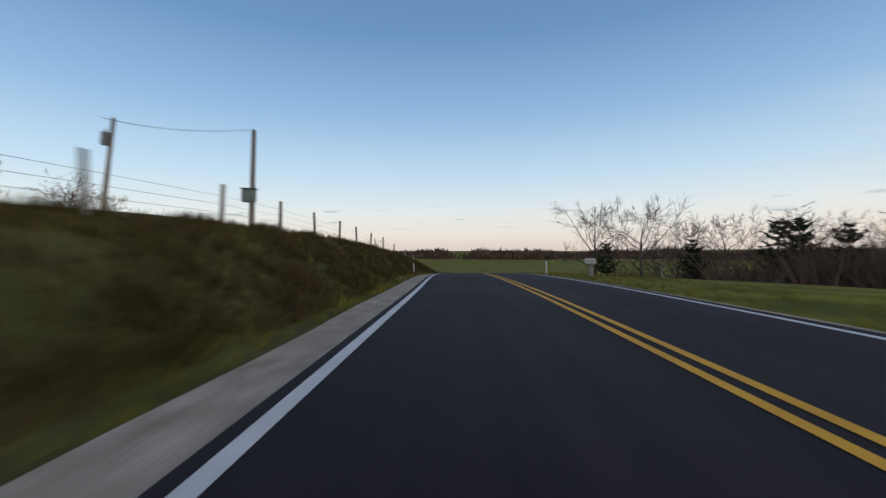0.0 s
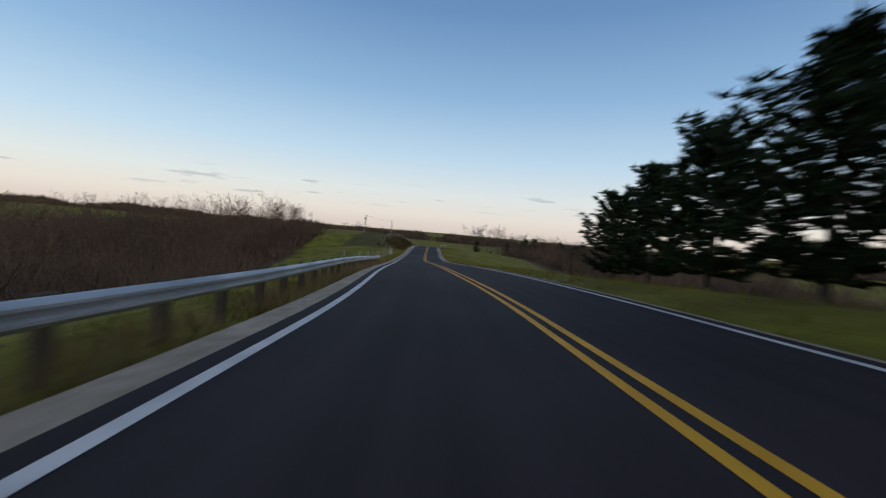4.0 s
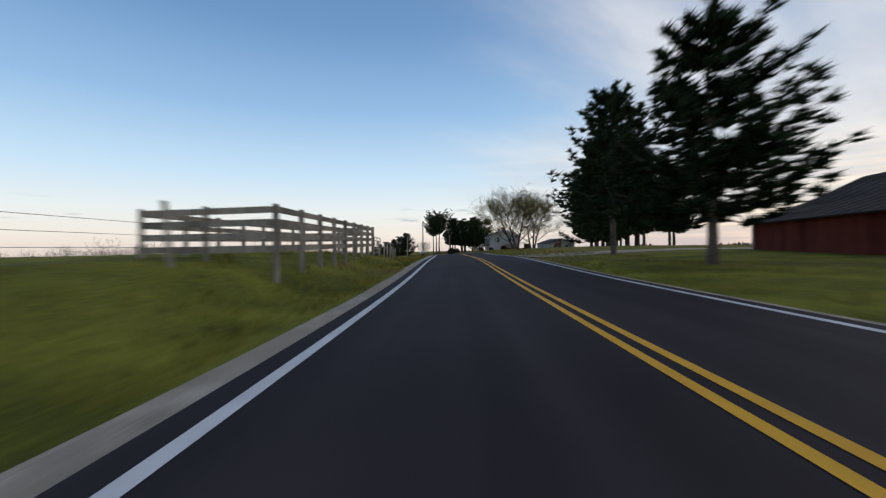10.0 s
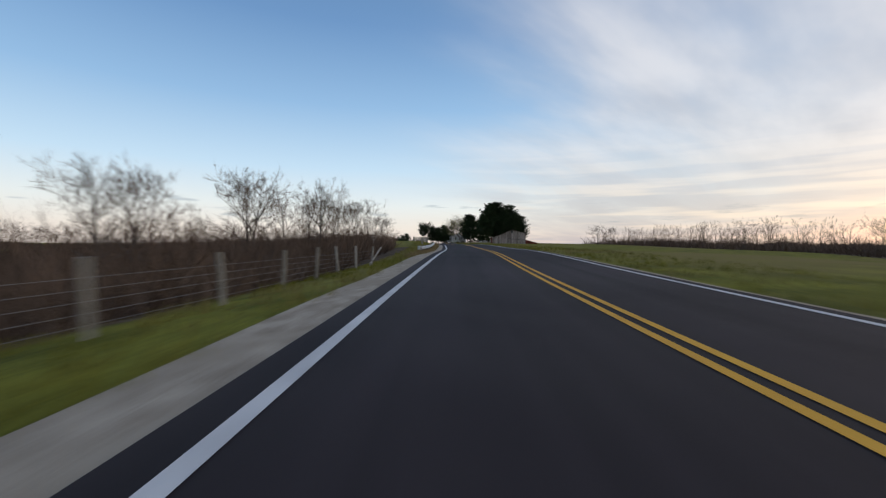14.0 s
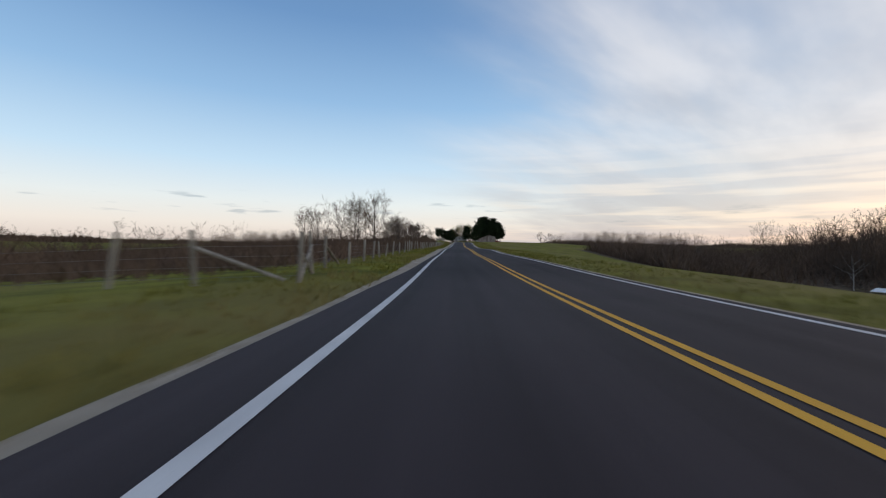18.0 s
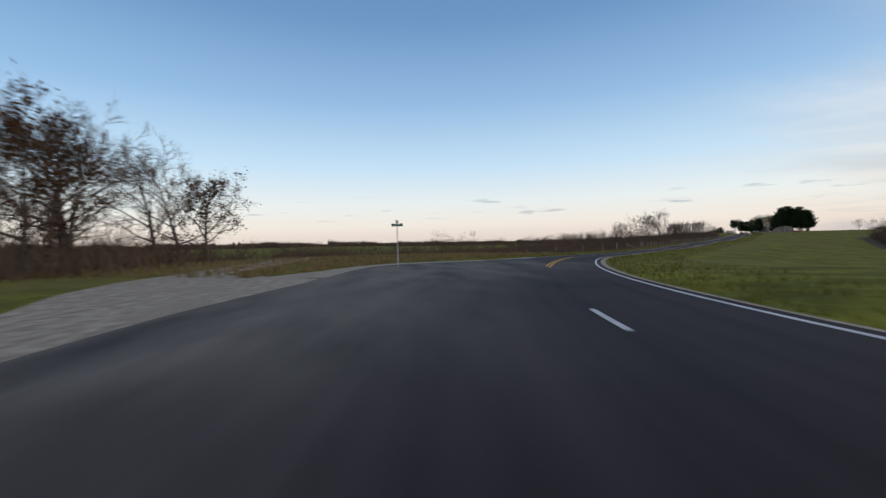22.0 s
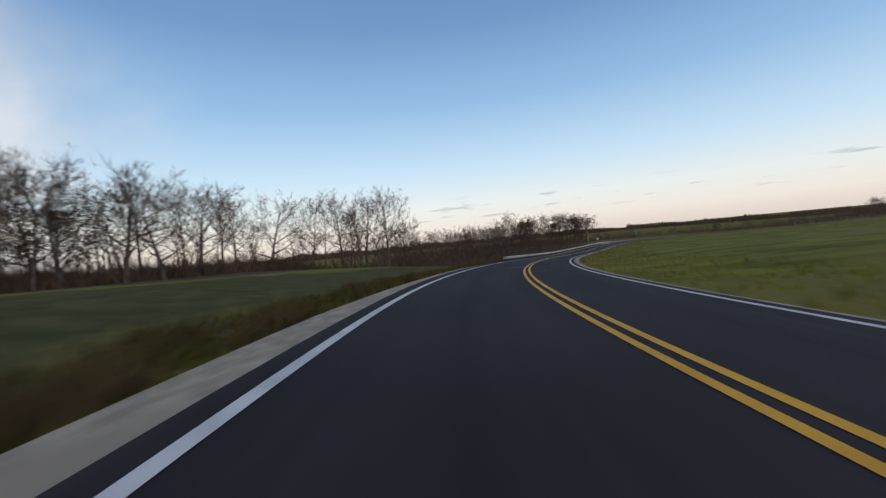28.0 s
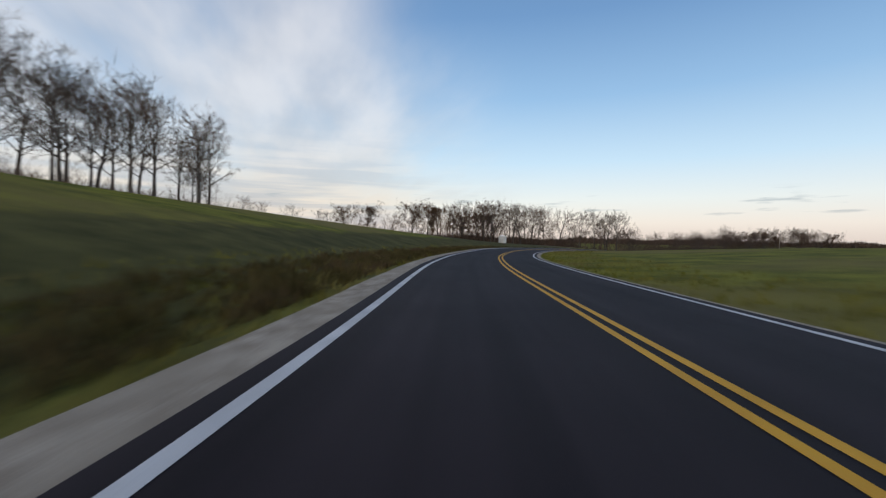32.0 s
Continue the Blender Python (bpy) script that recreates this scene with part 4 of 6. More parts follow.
def bush_kind(seed, h, w, material, name="leaves", n=2600, leaf=0.16):
    """A round shrub: short stems and leaves crowding an uneven dome."""
    rng = np.random.default_rng(seed)
    wood, green = Soup(), Soup()
    for _ in range(14):
        a = rng.uniform(0, 6.28)
        tip = np.array([math.cos(a) * w * 0.35, math.sin(a) * w * 0.35, h * rng.uniform(0.5, 0.85)])
        wood.tube(np.array([(0, 0, -0.2), tip * (0.4, 0.4, 0.5), tip]), (0.05, 0.03, 0.01), 4)
    u = rng.normal(size=(n, 3))
    u /= np.linalg.norm(u, axis=1)[:, None]
    lump = 1 + 0.16 * np.sin(u[:, 0] * 7 + seed) * np.sin(u[:, 1] * 6) + 0.12 * np.sin(u[:, 2] * 9 + u[:, 0] * 5)
    r = lump * rng.uniform(0.6, 1.0, n) ** 0.5
    p = u * r[:, None] * (w / 2, w / 2, h / 2) + (0, 0, h * 0.52)
    p[:, 2] = np.maximum(p[:, 2], 0.05)
    green.blades(p, p + (u + rng.normal(0, 0.7, (n, 3))) * leaf, leaf * 0.6, rng)
    return [("stems", wood.mesh("stems", BARK)), (name, green.mesh(name, material))]


EVERGREEN = [bush_kind(5, 2.9, 3.6, NEEDLE, n=5200, leaf=0.2)]
REDBUSH = [bush_kind(6, 1.2, 1.5, RUST)]

# ---------------------------------------------------------------- trees that stand by themselves
row_label = "dense dark green pine in a roadside row"
for i, (s, d, k) in enumerate(((117.5, 10.5, 1.0), (112.5, 11.2, 0.93), (107, 12, 0.85), (101.5, 12.6, 0.8), (96, 13.2, 0.72), (90, 14, 0.68))):
    plant("pine_tree", PINE_LOW[i % 2], s, d, row_label, group="pine row", scale=k)
plant("bare_tree", ORCHARD[0], 130.4, 9.0, "leafless spreading tree in rough grass", turn=60, scale=0.87, wide=0.9)
for s, d, k, i in ((140.6, 7.4, 0.78, 0), (138.6, 9.4, 0.83, 1), (136.4, 11.6, 0.9, 2)):
    plant("tall_pine", PINE_TALL[i], s, d, "tall bare-trunked pine with a flat dark crown", group="tall pines", scale=k, wide=0.92)
for i, (s, d, k) in enumerate(((135, 17, 0.98), (138, 19.5, 0.92), (135.5, 22.5, 1.0), (138, 25, 0.86), (134, 27.5, 0.98), (131.5, 33, 0.9), (129, 29, 1.05), (131, 21, 1.05), (128, 25, 1.1), (125, 32, 1.1), (125, 39, 1.25), (120, 44, 1.35), (129, 36, 1.15), (122, 50, 1.3), (116, 52, 1.3))):
    plant("pine_tree", PINE_MID[i % 3], s, d, "ragged dark pine in the grove by the house", group="house grove", scale=k)
plant("maple_tree", MAPLE[0], 171.5, 22.6, "big many-stemmed tree with thin young leaves on the lawn", group="lawn trees", scale=1.26, wide=1.06, turn=200)
plant("maple_tree", MAPLE[1], 164.8, 30.6, "big many-stemmed tree with thin young leaves on the lawn", group="lawn trees", scale=1.28, wide=1.0, turn=340)
plant("bare_tree", FAN[1], 150, 29, "small leafless tree beside the white house", scale=0.55)
plant("bare_tree", BROAD[1], 158, 48, "small leafless tree behind the garage", scale=0.5)
grove = ((207, 29, 1.5), (211, 36, 1.1), (204, 34, 1.5), (199, 31, 1.45), (200, 38, 1.5), (207, 43, 1.05), (193, 36, 1.4), (194, 43, 1.5), (187, 40, 1.4), (188, 47, 1.45), (181, 44, 1.4), (182, 51, 1.45), (175, 47, 1.35), (198, 49, 1.3), (174, 54, 1.45), (168, 51, 1.35), (167, 58, 1.4), (161, 55, 1.3), (158, 60, 1.35))
for i, (s, d, k) in enumerate(grove):
    plant("pine_tree", PINE_GROVE[i % 3], s, d, "broad dark pine in the grove past the lawn", group="lawn grove", scale=k * (1.06, 0.94, 1.08, 0.88, 1.0)[i % 5])
plant("blue_spruce", SPRUCE[0], 221, 23.5, "dense blue-green spruce beside the drive", scale=1.4)
for i, (s, d, k) in enumerate(((258.5, 11.3, 0.9), (270, 11.0, 0.86))):
    plant("pine_tree", PINE_HIGH[0] if i else PINE_GROVE[0], s, d, "bushy dark pine near the barn", group="barn pines", scale=k, wide=1.08 if i else 0.85)
for s, d, k, i in ((-78, 19, 1.4, 0), (-76, 26, 1.4, 1), (-83, 40, 1.3, 2), (-70, 48, 1.2, 0), (-84, 32, 1.2, 1), (-66, 56, 1.1, 2)):
    plant("bare_tree", BROAD[i], s, d, "leafless round-headed tree at the field's edge", scale=k)
plant("pale_tree", PALE[0], -80, 30, "slim white-barked leafless tree in the field", scale=1.0)
for s, d, k, i in ((244, 71, 0.85, 0), (240, 78, 0.8, 1), (252, 84, 0.7, 2), (357, 78, 0.85, 1), (362, 86, 0.7, 0), (437, 67, 0.9, 2), (442, 72, 0.8, 0), (452, 80, 0.8, 1), (300, 92, 0.7, 2), (326, 95, 0.6, 0)):
    plant("bare_tree", BROAD[i], s, d, "leafless crooked tree beyond the field", scale=k)
plant("pale_tree", PALE[0], 451, 110, "dead white-limbed tree in the valley pasture", scale=1.35)
plant("evergreen_bush", EVERGREEN[0], 155, 8.4, "dark dense evergreen bush in rough grass", "bush", scale=0.66)
for s, d, k in ((158, 17, 0.9), (161, 19, 0.8), (163.5, 22, 1.0), (150, 12, 1.1)):
    plant("red_bush", REDBUSH[0], s, d, "small reddish-brown bush by the lawn", "bush", group="lawn bushes", scale=k)
for i, (s, d, k) in enumerate(((-62, 40, 0.75), (-66, 44, 0.8), (-60, 47, 0.7), (-70, 20, 0.5), (-58, 62, 0.7), (-74, 33, 0.6), (-55, 55, 0.65), (-30, 48, 0.6), (-18, 52, 0.66), (-8, 46, 0.55), (6, 50, 0.6), (16, 56, 0.62), (-42, 52, 0.6), (28, 54, 0.55))):
    plant("pine_tree", PINE_MID[i % 3], s, d, "dark pine among the leafless woods", group="wood pines", scale=k)
for s, d, k, i in ((866, -46, 0.34, 0), (862, -50, 0.3, 1), (858, -52, 0.36, 2), (850, -54, 0.45, 1), (846, -52, 0.42, 0), (839, -58, 0.5, 2)):
    plant("bare_tree", BROAD[i], s, d, "small leafless tree on the brow of the hill", group="brow trees", scale=k)
# left of the road
plant("bare_tree", FAN[0], 331, -21, "tall leafless fan-shaped tree at the edge of the brush", scale=1.02)
plant("bare_tree", FAN[1], 328, -17, "leafless fan-shaped tree at the edge of the brush", scale=0.66)
plant("pale_tree", PALE[0], 356, -13.5, "slim white-barked leafless tree below the guardrail", scale=1.15, wide=0.8)
for s, d, k, i in ((465, -21, 1.15, 0), (462, -27, 1.1, 1), (458, -32, 1.1, 2), (470, -24, 0.9, 3), (455, -23, 0.85, 0), (474, -33, 0.85, 1), (452, -19, 0.7, 2), (446, -21, 0.7, 3), (468, -38, 0.9, 0), (457, -16, 0.72, 1), (450, -15, 0.65, 2), (453, -17.5, 0.7, 0), (443, -14, 0.5, 1), (436, -13, 0.42, 3)):
    plant("bare_tree", SLIM[i], s, d, "tall slim leafless tree above the brush", group="fence line trees", scale=k)
for s, d, k, i in ((400, -26, 0.8, 0), (392, -30, 0.9, 1), (380, -24, 0.9, 2), (372, -28, 1.0, 3), (366, -20, 0.9, 0), (352, -24, 0.85, 1), (344, -24, 0.8, 2), (347, -32, 0.9, 3), (326, -26, 0.8, 1), (338, -30, 0.9, 0), (415, -22, 0.7, 2), (428, -24, 0.6, 3), (438, -18, 0.5, 0)):
    plant("bare_tree", SLIM[i], s, d, "thin leafless tree in the brushy hollow", group="hollow trees", scale=k)
for s, d, k, i, lab in ((637, -44, 1.2, 1, 0), (641, -41, 1.3, 1, 1), (645, -38, 1.35, 0, 1), (648, -44, 1.5, 2, 1), (654, -33, 1.35, 0, 1), (658, -28, 1.1, 1, 0), (661, -36, 1.25, 2, 1), (667, -30, 1.0, 0, 0), (656, -42, 1.45, 1, 1), (672, -38, 1.05, 1, 0), (676, -30, 0.95, 2, 1), (651, -38, 1.4, 1, 1), (646, -48, 1.45, 0, 1), (660, -46, 1.45, 2, 1)):
    plant("bare_tree" if lab else "oak_tree", (BROAD if lab else OAK)[i % (3 if lab else 2)], s, d,
          "big leafless tree at the wood's edge" if lab else "oak holding rusty brown leaves at the wood's edge", group="wood edge", scale=k * 0.92)
plant("bare_tree", BROAD[1], 706.5, -25.5, "wide spreading leafless tree below the guardrail", scale=1.12, wide=1.3)
plant("bare_tree", SLIM[2], 686, -32.5, "tall leafless tree below the guardrail", scale=1.1)
for i, (s, d, k) in enumerate(((676, -36, 0.85), (680, -42, 0.8), (692, -40, 0.85), (697, -36, 0.75), (684, -50, 0.9), (690, -52, 0.85), (672, -46, 0.9), (700, -46, 0.8), (668, -38, 0.8), (680, -28, 0.55), (673, -26, 0.5))):
    plant("bare_tree", SLIM[i % 4], s, d, "thin leafless tree below the guardrail", group="slope trees", scale=k)
for i, (s, d, k) in enumerate(((662, -50, 1.15), (668, -56, 1.0), (655, -54, 1.2), (676, -62, 0.95))):
    plant("oak_tree", OAK[i % 2], s, d, "oak holding rusty brown leaves in the wood", group="slope oaks", scale=k)
for i, (s, d, k) in enumerate(((747, -36, 1.38), (743.5, -51, 1.5), (744, -44, 1.3), (748, -56, 1.35), (752, -64, 1.4), (757, -68, 1.4), (737, -38, .95), (730, -42, 1.0), (762, -64, 1.35), (769, -60, 1.35), (777, -63, 1.3), (785, -58, 1.35), (738, -50, 1.3), (792, -66, 1.3), (773, -68, 1.4), (798, -62, 1.2), (782, -52, 1.3), (788, -56, 1.35), (776, -56, 1.3), (792, -54, 1.25), (784, -66, 1.4), (768, -66, 1.35))):
    plant("bare_tree", (SLIM + BROAD)[(i * 3) % 7], s, d, "tall leafless tree in a row behind the field", group="field wood", scale=k * (0.9 if (i * 3) % 7 < 4 else 1.22))
for s, d, k, i in ((801, -66, 1.35, 0), (807, -62, 1.25, 1), (824, -64, 1.0, 0), (806, -72, 1.35, 1), (780, -70, 1.3, 0), (796, -60, 1.15, 1), (788, -64, 1.2, 0), (828, -68, 0.9, 1)):
    plant("oak_tree", OAK[i], s, d, "oak holding rusty brown leaves behind the field", group="field oaks", scale=k)
for i, (s, d, k) in enumerate(((885, -41, 1.1), (881, -43, 1.15), (888, -46, 1.2), (877, -41, 1.05), (890, -52, 1.2), (893, -45, 1.15), (883, -49, 1.1), (896, -52, 1.15), (873, -44, 1.0), (879, -53, 1.1), (886, -56, 1.2), (870, -50, 0.9), (867, -56, 0.75), (862, -60, 0.65), (898, -58, 1.2), (891, -42, 0.9), (887, -43.5, 0.85), (880, -47, 1.05), (894, -48.5, 1.0), (875, -47, 0.85), (884, -52, 1.15), (900, -50, 1.1))):
    plant("bare_tree", SLIM[i % 4], s, d, "thin leafless tree on the hilltop", group="hilltop trees", scale=k * 0.94)
for i, (s, d, k) in enumerate(((548, -118, 0.8), (556, -112, 0.7), (540, -122, 0.8), (532, -116, 0.9), (520, -118, 0.7), (565, -110, 0.6), (575, -116, 0.6))):
    plant("bare_tree", BROAD[i % 3], s, d, "leafless tree on the far side of the field", group="far field trees", scale=k)
for i, (s, d, k) in enumerate(((-52, -52, 0.9), (-44, -56, 0.8), (-60, -58, 0.85), (-36, -52, 0.7), (10, -62, 0.95), (24, -60, 0.9), (34, -66, 1.0), (-114, -91, 1.2), (-20, -60, 0.8), (42, -70, 0.95))):
    plant("bare_tree", (BROAD + SLIM)[(i * 2) % 7], s, d, "leafless tree in the wood beyond the bank", group="valley trees", scale=k)


# ---------------------------------------------------------------- woods that nobody could count
def wood_mass(name, spots, count, label, seed, size=(0.6, 1.1), brush=6000, brush_h=(1.2, 3.2), thin=1.0, sag=0.0):
    """Leafless trees and brush over a stretch beside the road, given as (s0, s1, d0, d1)."""
    rng = np.random.default_rng(seed)
    bits = Soup()
    total = sum((b - a) * abs(e - c) for a, b, c, e in spots)
    packs = [(np.vstack(w.v + t.v), np.vstack([x for x in w.t] + [x + w.n for x in t.t])) for w, t in WOODS]
    for a, b, c, e in spots:
        share = (b - a) * abs(e - c) / total
        n = int(count * share)
        for s, d in zip(rng.uniform(a, b, n) + rng.normal(0, 4, n), rng.uniform(c, e, n) + np.sign(c) * np.abs(rng.normal(0, 4, n))):
            v, t = packs[rng.integers(len(packs))]
            k, w = rng.uniform(*size), rng.uniform(0, 6.28)
            r = np.array([[math.cos(w), -math.sin(w), 0], [math.sin(w), math.cos(w), 0], [0, 0, 1]])
            p = at(s, d)
            z = float(ground(p[0], p[1])) - 0.2 - sag
            bits.add((v * k) @ r.T + (p[0], p[1], z), t)
        n = int(brush * share)
        s, d = rng.uniform(a, b, n) + rng.normal(0, 3, n), rng.uniform(c, e, n) + np.sign(c) * np.abs(rng.normal(0, 2.5, n))
        p = at(s, d)
        z = ground(p[:, 0], p[:, 1]) - 0.1 - sag
        base = np.stack([p[:, 0], p[:, 1], z], 1)
        lump = 0.8 + 0.3 * np.sin(s * 0.23 + seed) * np.sin(d * 0.31 + s * 0.07) + 0.25 * np.sin(s * 0.71 + d * 0.53 + seed * 2)
        up = rng.uniform(*brush_h, n) * lump
        tip = base + np.stack([rng.normal(0, 0.42, n) * up, rng.normal(0, 0.42, n) * up, up], 1)
        for _ in range(2):
            bits.blades(base, tip + rng.normal(0, 0.4, (n, 3)), rng.uniform(0.05, 0.35, n) * thin, rng)
    ob = put(name, bits.mesh(name, BRUSH))
    return tagged(ob, label, "woods", kind="stuff")


wood_mass("valley_woods", [(-130, 62, -150, -50), (55, 110, -150, -60), (20, 115, -62, -27), (100, 186, -110, -28)], 560, "brown leafless woods filling the valley", 1, (0.65, 1.15), 40000, (2.2, 6.5))
wood_mass("valley_woods", [(186, 226, -110, -44)], 60, "low brown thicket in the valley", 26, (0.3, 0.5), 7000, (1.5, 3.6))
wood_mass("bank_woods", [(-8, 30, -52, -27)], 60, "brown leafless woods below the bank", 33, (0.4, 0.6), 9000, (1.6, 4.4), thin=0.6)
wood_mass("bank_brush", [(58, 120, -30, -17.5)], 40, "brown thicket on the slope below the guardrail", 30, (0.3, 0.55), 7000, (1.2, 3.2), thin=0.6)
wood_mass("valley_woods", [(226, 335, -150, -66)], 150, "brown leafless woods beyond the pasture", 2, (0.5, 0.9), 9000)
wood_mass("roadside_brush", [(196, 232, -50, -19)], 50, "low brown brush below the guardrail", 16, (0.1, 0.18), 14000, (1.0, 2.8), thin=0.6)
wood_mass("field_woods", [(-150, -95, 12, 120), (-95, 80, 62, 120), (80, 110, 70, 130)], 300, "brown leafless woods behind the roadside field", 3, (0.55, 0.9), 14000, (2, 5))
wood_mass("field_edge_woods", [(-95, 80, 32, 62)], 150, "low dark thicket along the roadside field", 24, (0.48, 0.74), 18000, (2.0, 5.5))
wood_mass("hollow_brush", [(303, 336, -60, -26), (336, 452, -60, -11), (452, 500, -50, -9)], 120, "brown leafless brush in the hollow by the road", 4, (0.3, 0.55), 17000, (1.8, 4.6), thin=0.5)
wood_mass("hollow_thicket", [(330, 404, -30, -11.5), (317, 331, -34, -17)], 40, "dense brown thicket behind the guardrail", 31, (0.22, 0.4), 20000, (1.8, 4.2), thin=0.55)
wood_mass("fence_brush", [(396, 512, -18, -8.2)], 24, "tangled brown saplings and briars behind the wire fence", 14, (0.18, 0.3), 16000, (1.0, 2.5), thin=0.3)
wood_mass("hollow_woods", [(335, 560, -150, -60)], 170, "brown leafless woods beyond the hollow", 5, (0.55, 0.95), 20000, (2.5, 6.0))
wood_mass("fence_brush", [(512, 552, -40, -8.6)], 14, "low tangled brown briars behind the wire fence", 17, (0.15, 0.28), 7000, (0.7, 1.9), thin=0.4)
wood_mass("treeline", [(190, 440, 86, 130), (380, 560, 110, 210)], 420, "grey leafless woods beyond the sloping field", 6, (0.55, 0.95), 22000, (2, 5))
wood_mass("ravine_woods", [(392, 466, 52, 82), (388, 424, 82, 112)], 130, "dark brown leafless woods in the ravine below the field", 18, (0.5, 0.85), 12000, (2.5, 6.0))
wood_mass("knoll_woods", [(385, 530, 119, 172), (530, 612, 116, 160)], 200, "tall dark leafless woods rising beyond the valley pasture", 28, (1.05, 1.4), 16000, (5.0, 12.0))
wood_mass("treeline", [(480, 610, -160, -118)], 140, "leafless treeline on the far side of the field", 7, (0.4, 0.75), 8000)
wood_mass("far_field_woods", [(545, 575, -150, -122)], 50, "clump of leafless woods beyond the field", 32, (0.7, 1.0), 5000, (3.5, 8.0))
wood_mass("pasture_brush", [(284, 318, -60, -21)], 26, "brown brush beyond the pasture fence", 20, (0.25, 0.5), 4000, (1.0, 2.6), thin=0.5)
wood_mass("corner_woods", [(640, 720, -120, -44), (684, 735, -60, -34)], 130, "brown leafless woods beside the gravel road", 8, (0.7, 1.2), 14000, (1.5, 4.5))
wood_mass("slope_brush", [(678, 738, -30, -9), (655, 690, -34, -20)], 70, "brown saplings and brush on the slope behind the guardrail", 15, (0.25, 0.5), 8000, (0.8, 3.4), thin=0.35)
wood_mass("corner_brush", [(640, 690, -60, -34), (652, 690, -36, -25)], 40, "brown saplings and briars under the trees", 19, (0.2, 0.4), 12000, (1.0, 3.2), thin=0.5)
wood_mass("field_woods", [(725, 800, -88, -54), (728, 748, -54, -40), (715, 806, -128, -96)], 90, "leafless woods behind the field", 9, (0.8, 1.3), 9000, (0.8, 2.4), thin=0.6)
wood_mass("field_brush", [(738, 800, -74, -56), (776, 836, -80, -64)], 34, "dark brush under the trees behind the field", 29, (0.25, 0.45), 15000, (1.5, 4.2), thin=0.6)
wood_mass("hilltop_brush", [(864, 902, -66, -42)], 30, "thin leafless saplings and briars on the hilltop", 25, (0.2, 0.45), 3500, (0.8, 2.6), thin=0.35)


def far_ridge(name, spots, label, seed, count):
    """Distant wooded hills: a low rise of ground thick with small leafless tops."""
    rng = np.random.default_rng(seed)
    s = Soup()
    for x0, y0, x1, y1, deep, h in spots:
        n = count
        u, w = rng.random(n), rng.random(n)
        nx, ny = unit(np.array([-(y1 - y0), x1 - x0]))
        x, y = x0 + (x1 - x0) * u + nx * deep * w, y0 + (y1 - y0) * u + ny * deep * w
        lump = h * (0.75 + 0.25 * np.sin(u * 9 + seed) * np.sin(u * 23 + 1)) * (0.5 + 0.5 * w)
        z = ground(x, y) - 1
        base = np.stack([x, y, z], 1)
        tip = base + np.stack([rng.normal(0, 2.5, n), rng.normal(0, 2.5, n), lump * rng.uniform(0.75, 1.15, n) + 1], 1)
        s.blades(base, tip, rng.uniform(2, 6, n), rng)
        top = base + (tip - base) * 0.55
        s.blades(top, tip + rng.normal(0, 1.5, (n, 3)), rng.uniform(1, 3.5, n), rng)
    return tagged(put(name, s.mesh(name, BRUSH)), label, "woods", kind="stuff")


far_ridge("far_hills", [(-500, 420, -40, 560, 120, 14), (-40, 560, 420, 480, 120, 16), (420, 480, 640, 100, 120, 16)], "far wooded hills in brown leafless trees", 21, 3500)
far_ridge("far_hills", [(640, 100, 640, -420, 120, 14), (640, -420, 420, -900, 120, 14)], "far wooded hills in brown leafless trees", 22, 3000)
far_ridge("far_hills", [(-900, -300, -700, 100, 100, 16), (-700, 100, -500, 420, 100, 14), (-820, -760, -900, -300, 100, 14)], "far wooded hills in brown leafless trees", 23, 3000)


# ---------------------------------------------------------------- grass and weeds of the verges
def turf(name, zones, count, tall, width, material, label, seed, category="grass", lean=0.35):
    """Blades and stalks scattered over stretches (s0, s1, d0, d1); they thin out away from the first offset."""
    rng = np.random.default_rng(seed)
    s_ = Soup()
    total = sum((b - a) for a, b, c, e in zones)
    for a, b, c, e in zones:
        n = int(count * (b - a) / total)
        s, d = rng.uniform(a, b, n), c + (e - c) * rng.random(n) ** 1.5
        clump = 0.5 + 0.5 * np.sin(s * 1.7 + seed) * np.sin(s * 0.61 + d * 2.1)
        keep = rng.random(n) < 0.35 + 0.65 * clump
        s, d, clump = s[keep], d[keep], clump[keep]
        p = at(s, d)
        base = np.stack([p[:, 0], p[:, 1], ground(p[:, 0], p[:, 1]) - 0.03], 1)
        h = rng.uniform(*tall, len(s)) * (0.5 + clump)
        for _ in range(3):
            b2 = base + rng.normal(0, 0.07, base.shape) * (1, 1, 0)
            tip = b2 + np.stack([rng.normal(0, lean, len(s)) * h, rng.normal(0, lean, len(s)) * h, h], 1)
            s_.blades(b2, tip, rng.uniform(*width, len(s)), rng)
    return tagged(put(name, s_.mesh(name, material)), label, category, kind="stuff")


turf("verge_grass", [(-60, 640, -2.75, -9), (688, 930, -2.75, -9)], 60000, (0.08, 0.28), (0.02, 0.06), BLADE, "short green and straw roadside grass", 31)
turf("verge_grass", [(-60, 930, 6.1, 12)], 45000, (0.08, 0.26), (0.02, 0.06), BLADE, "short green and straw roadside grass", 32)
turf("rail_weeds", [(70, 226, -2.75, -4.6), (322, 398, -2.75, -4.6), (690, 742, -2.75, -5.0)], 14000, (0.2, 0.55), (0.02, 0.05), STRAW, "dry straw-coloured weeds under the guardrail", 33, "weeds")
turf("ditch_weeds", [(745, 800, -4.0, -9), (800, 930, -3.4, -7.5)], 26000, (0.14, 0.45), (0.03, 0.09), WEED, "dark brown dead weeds in the roadside ditch", 34, "weeds")
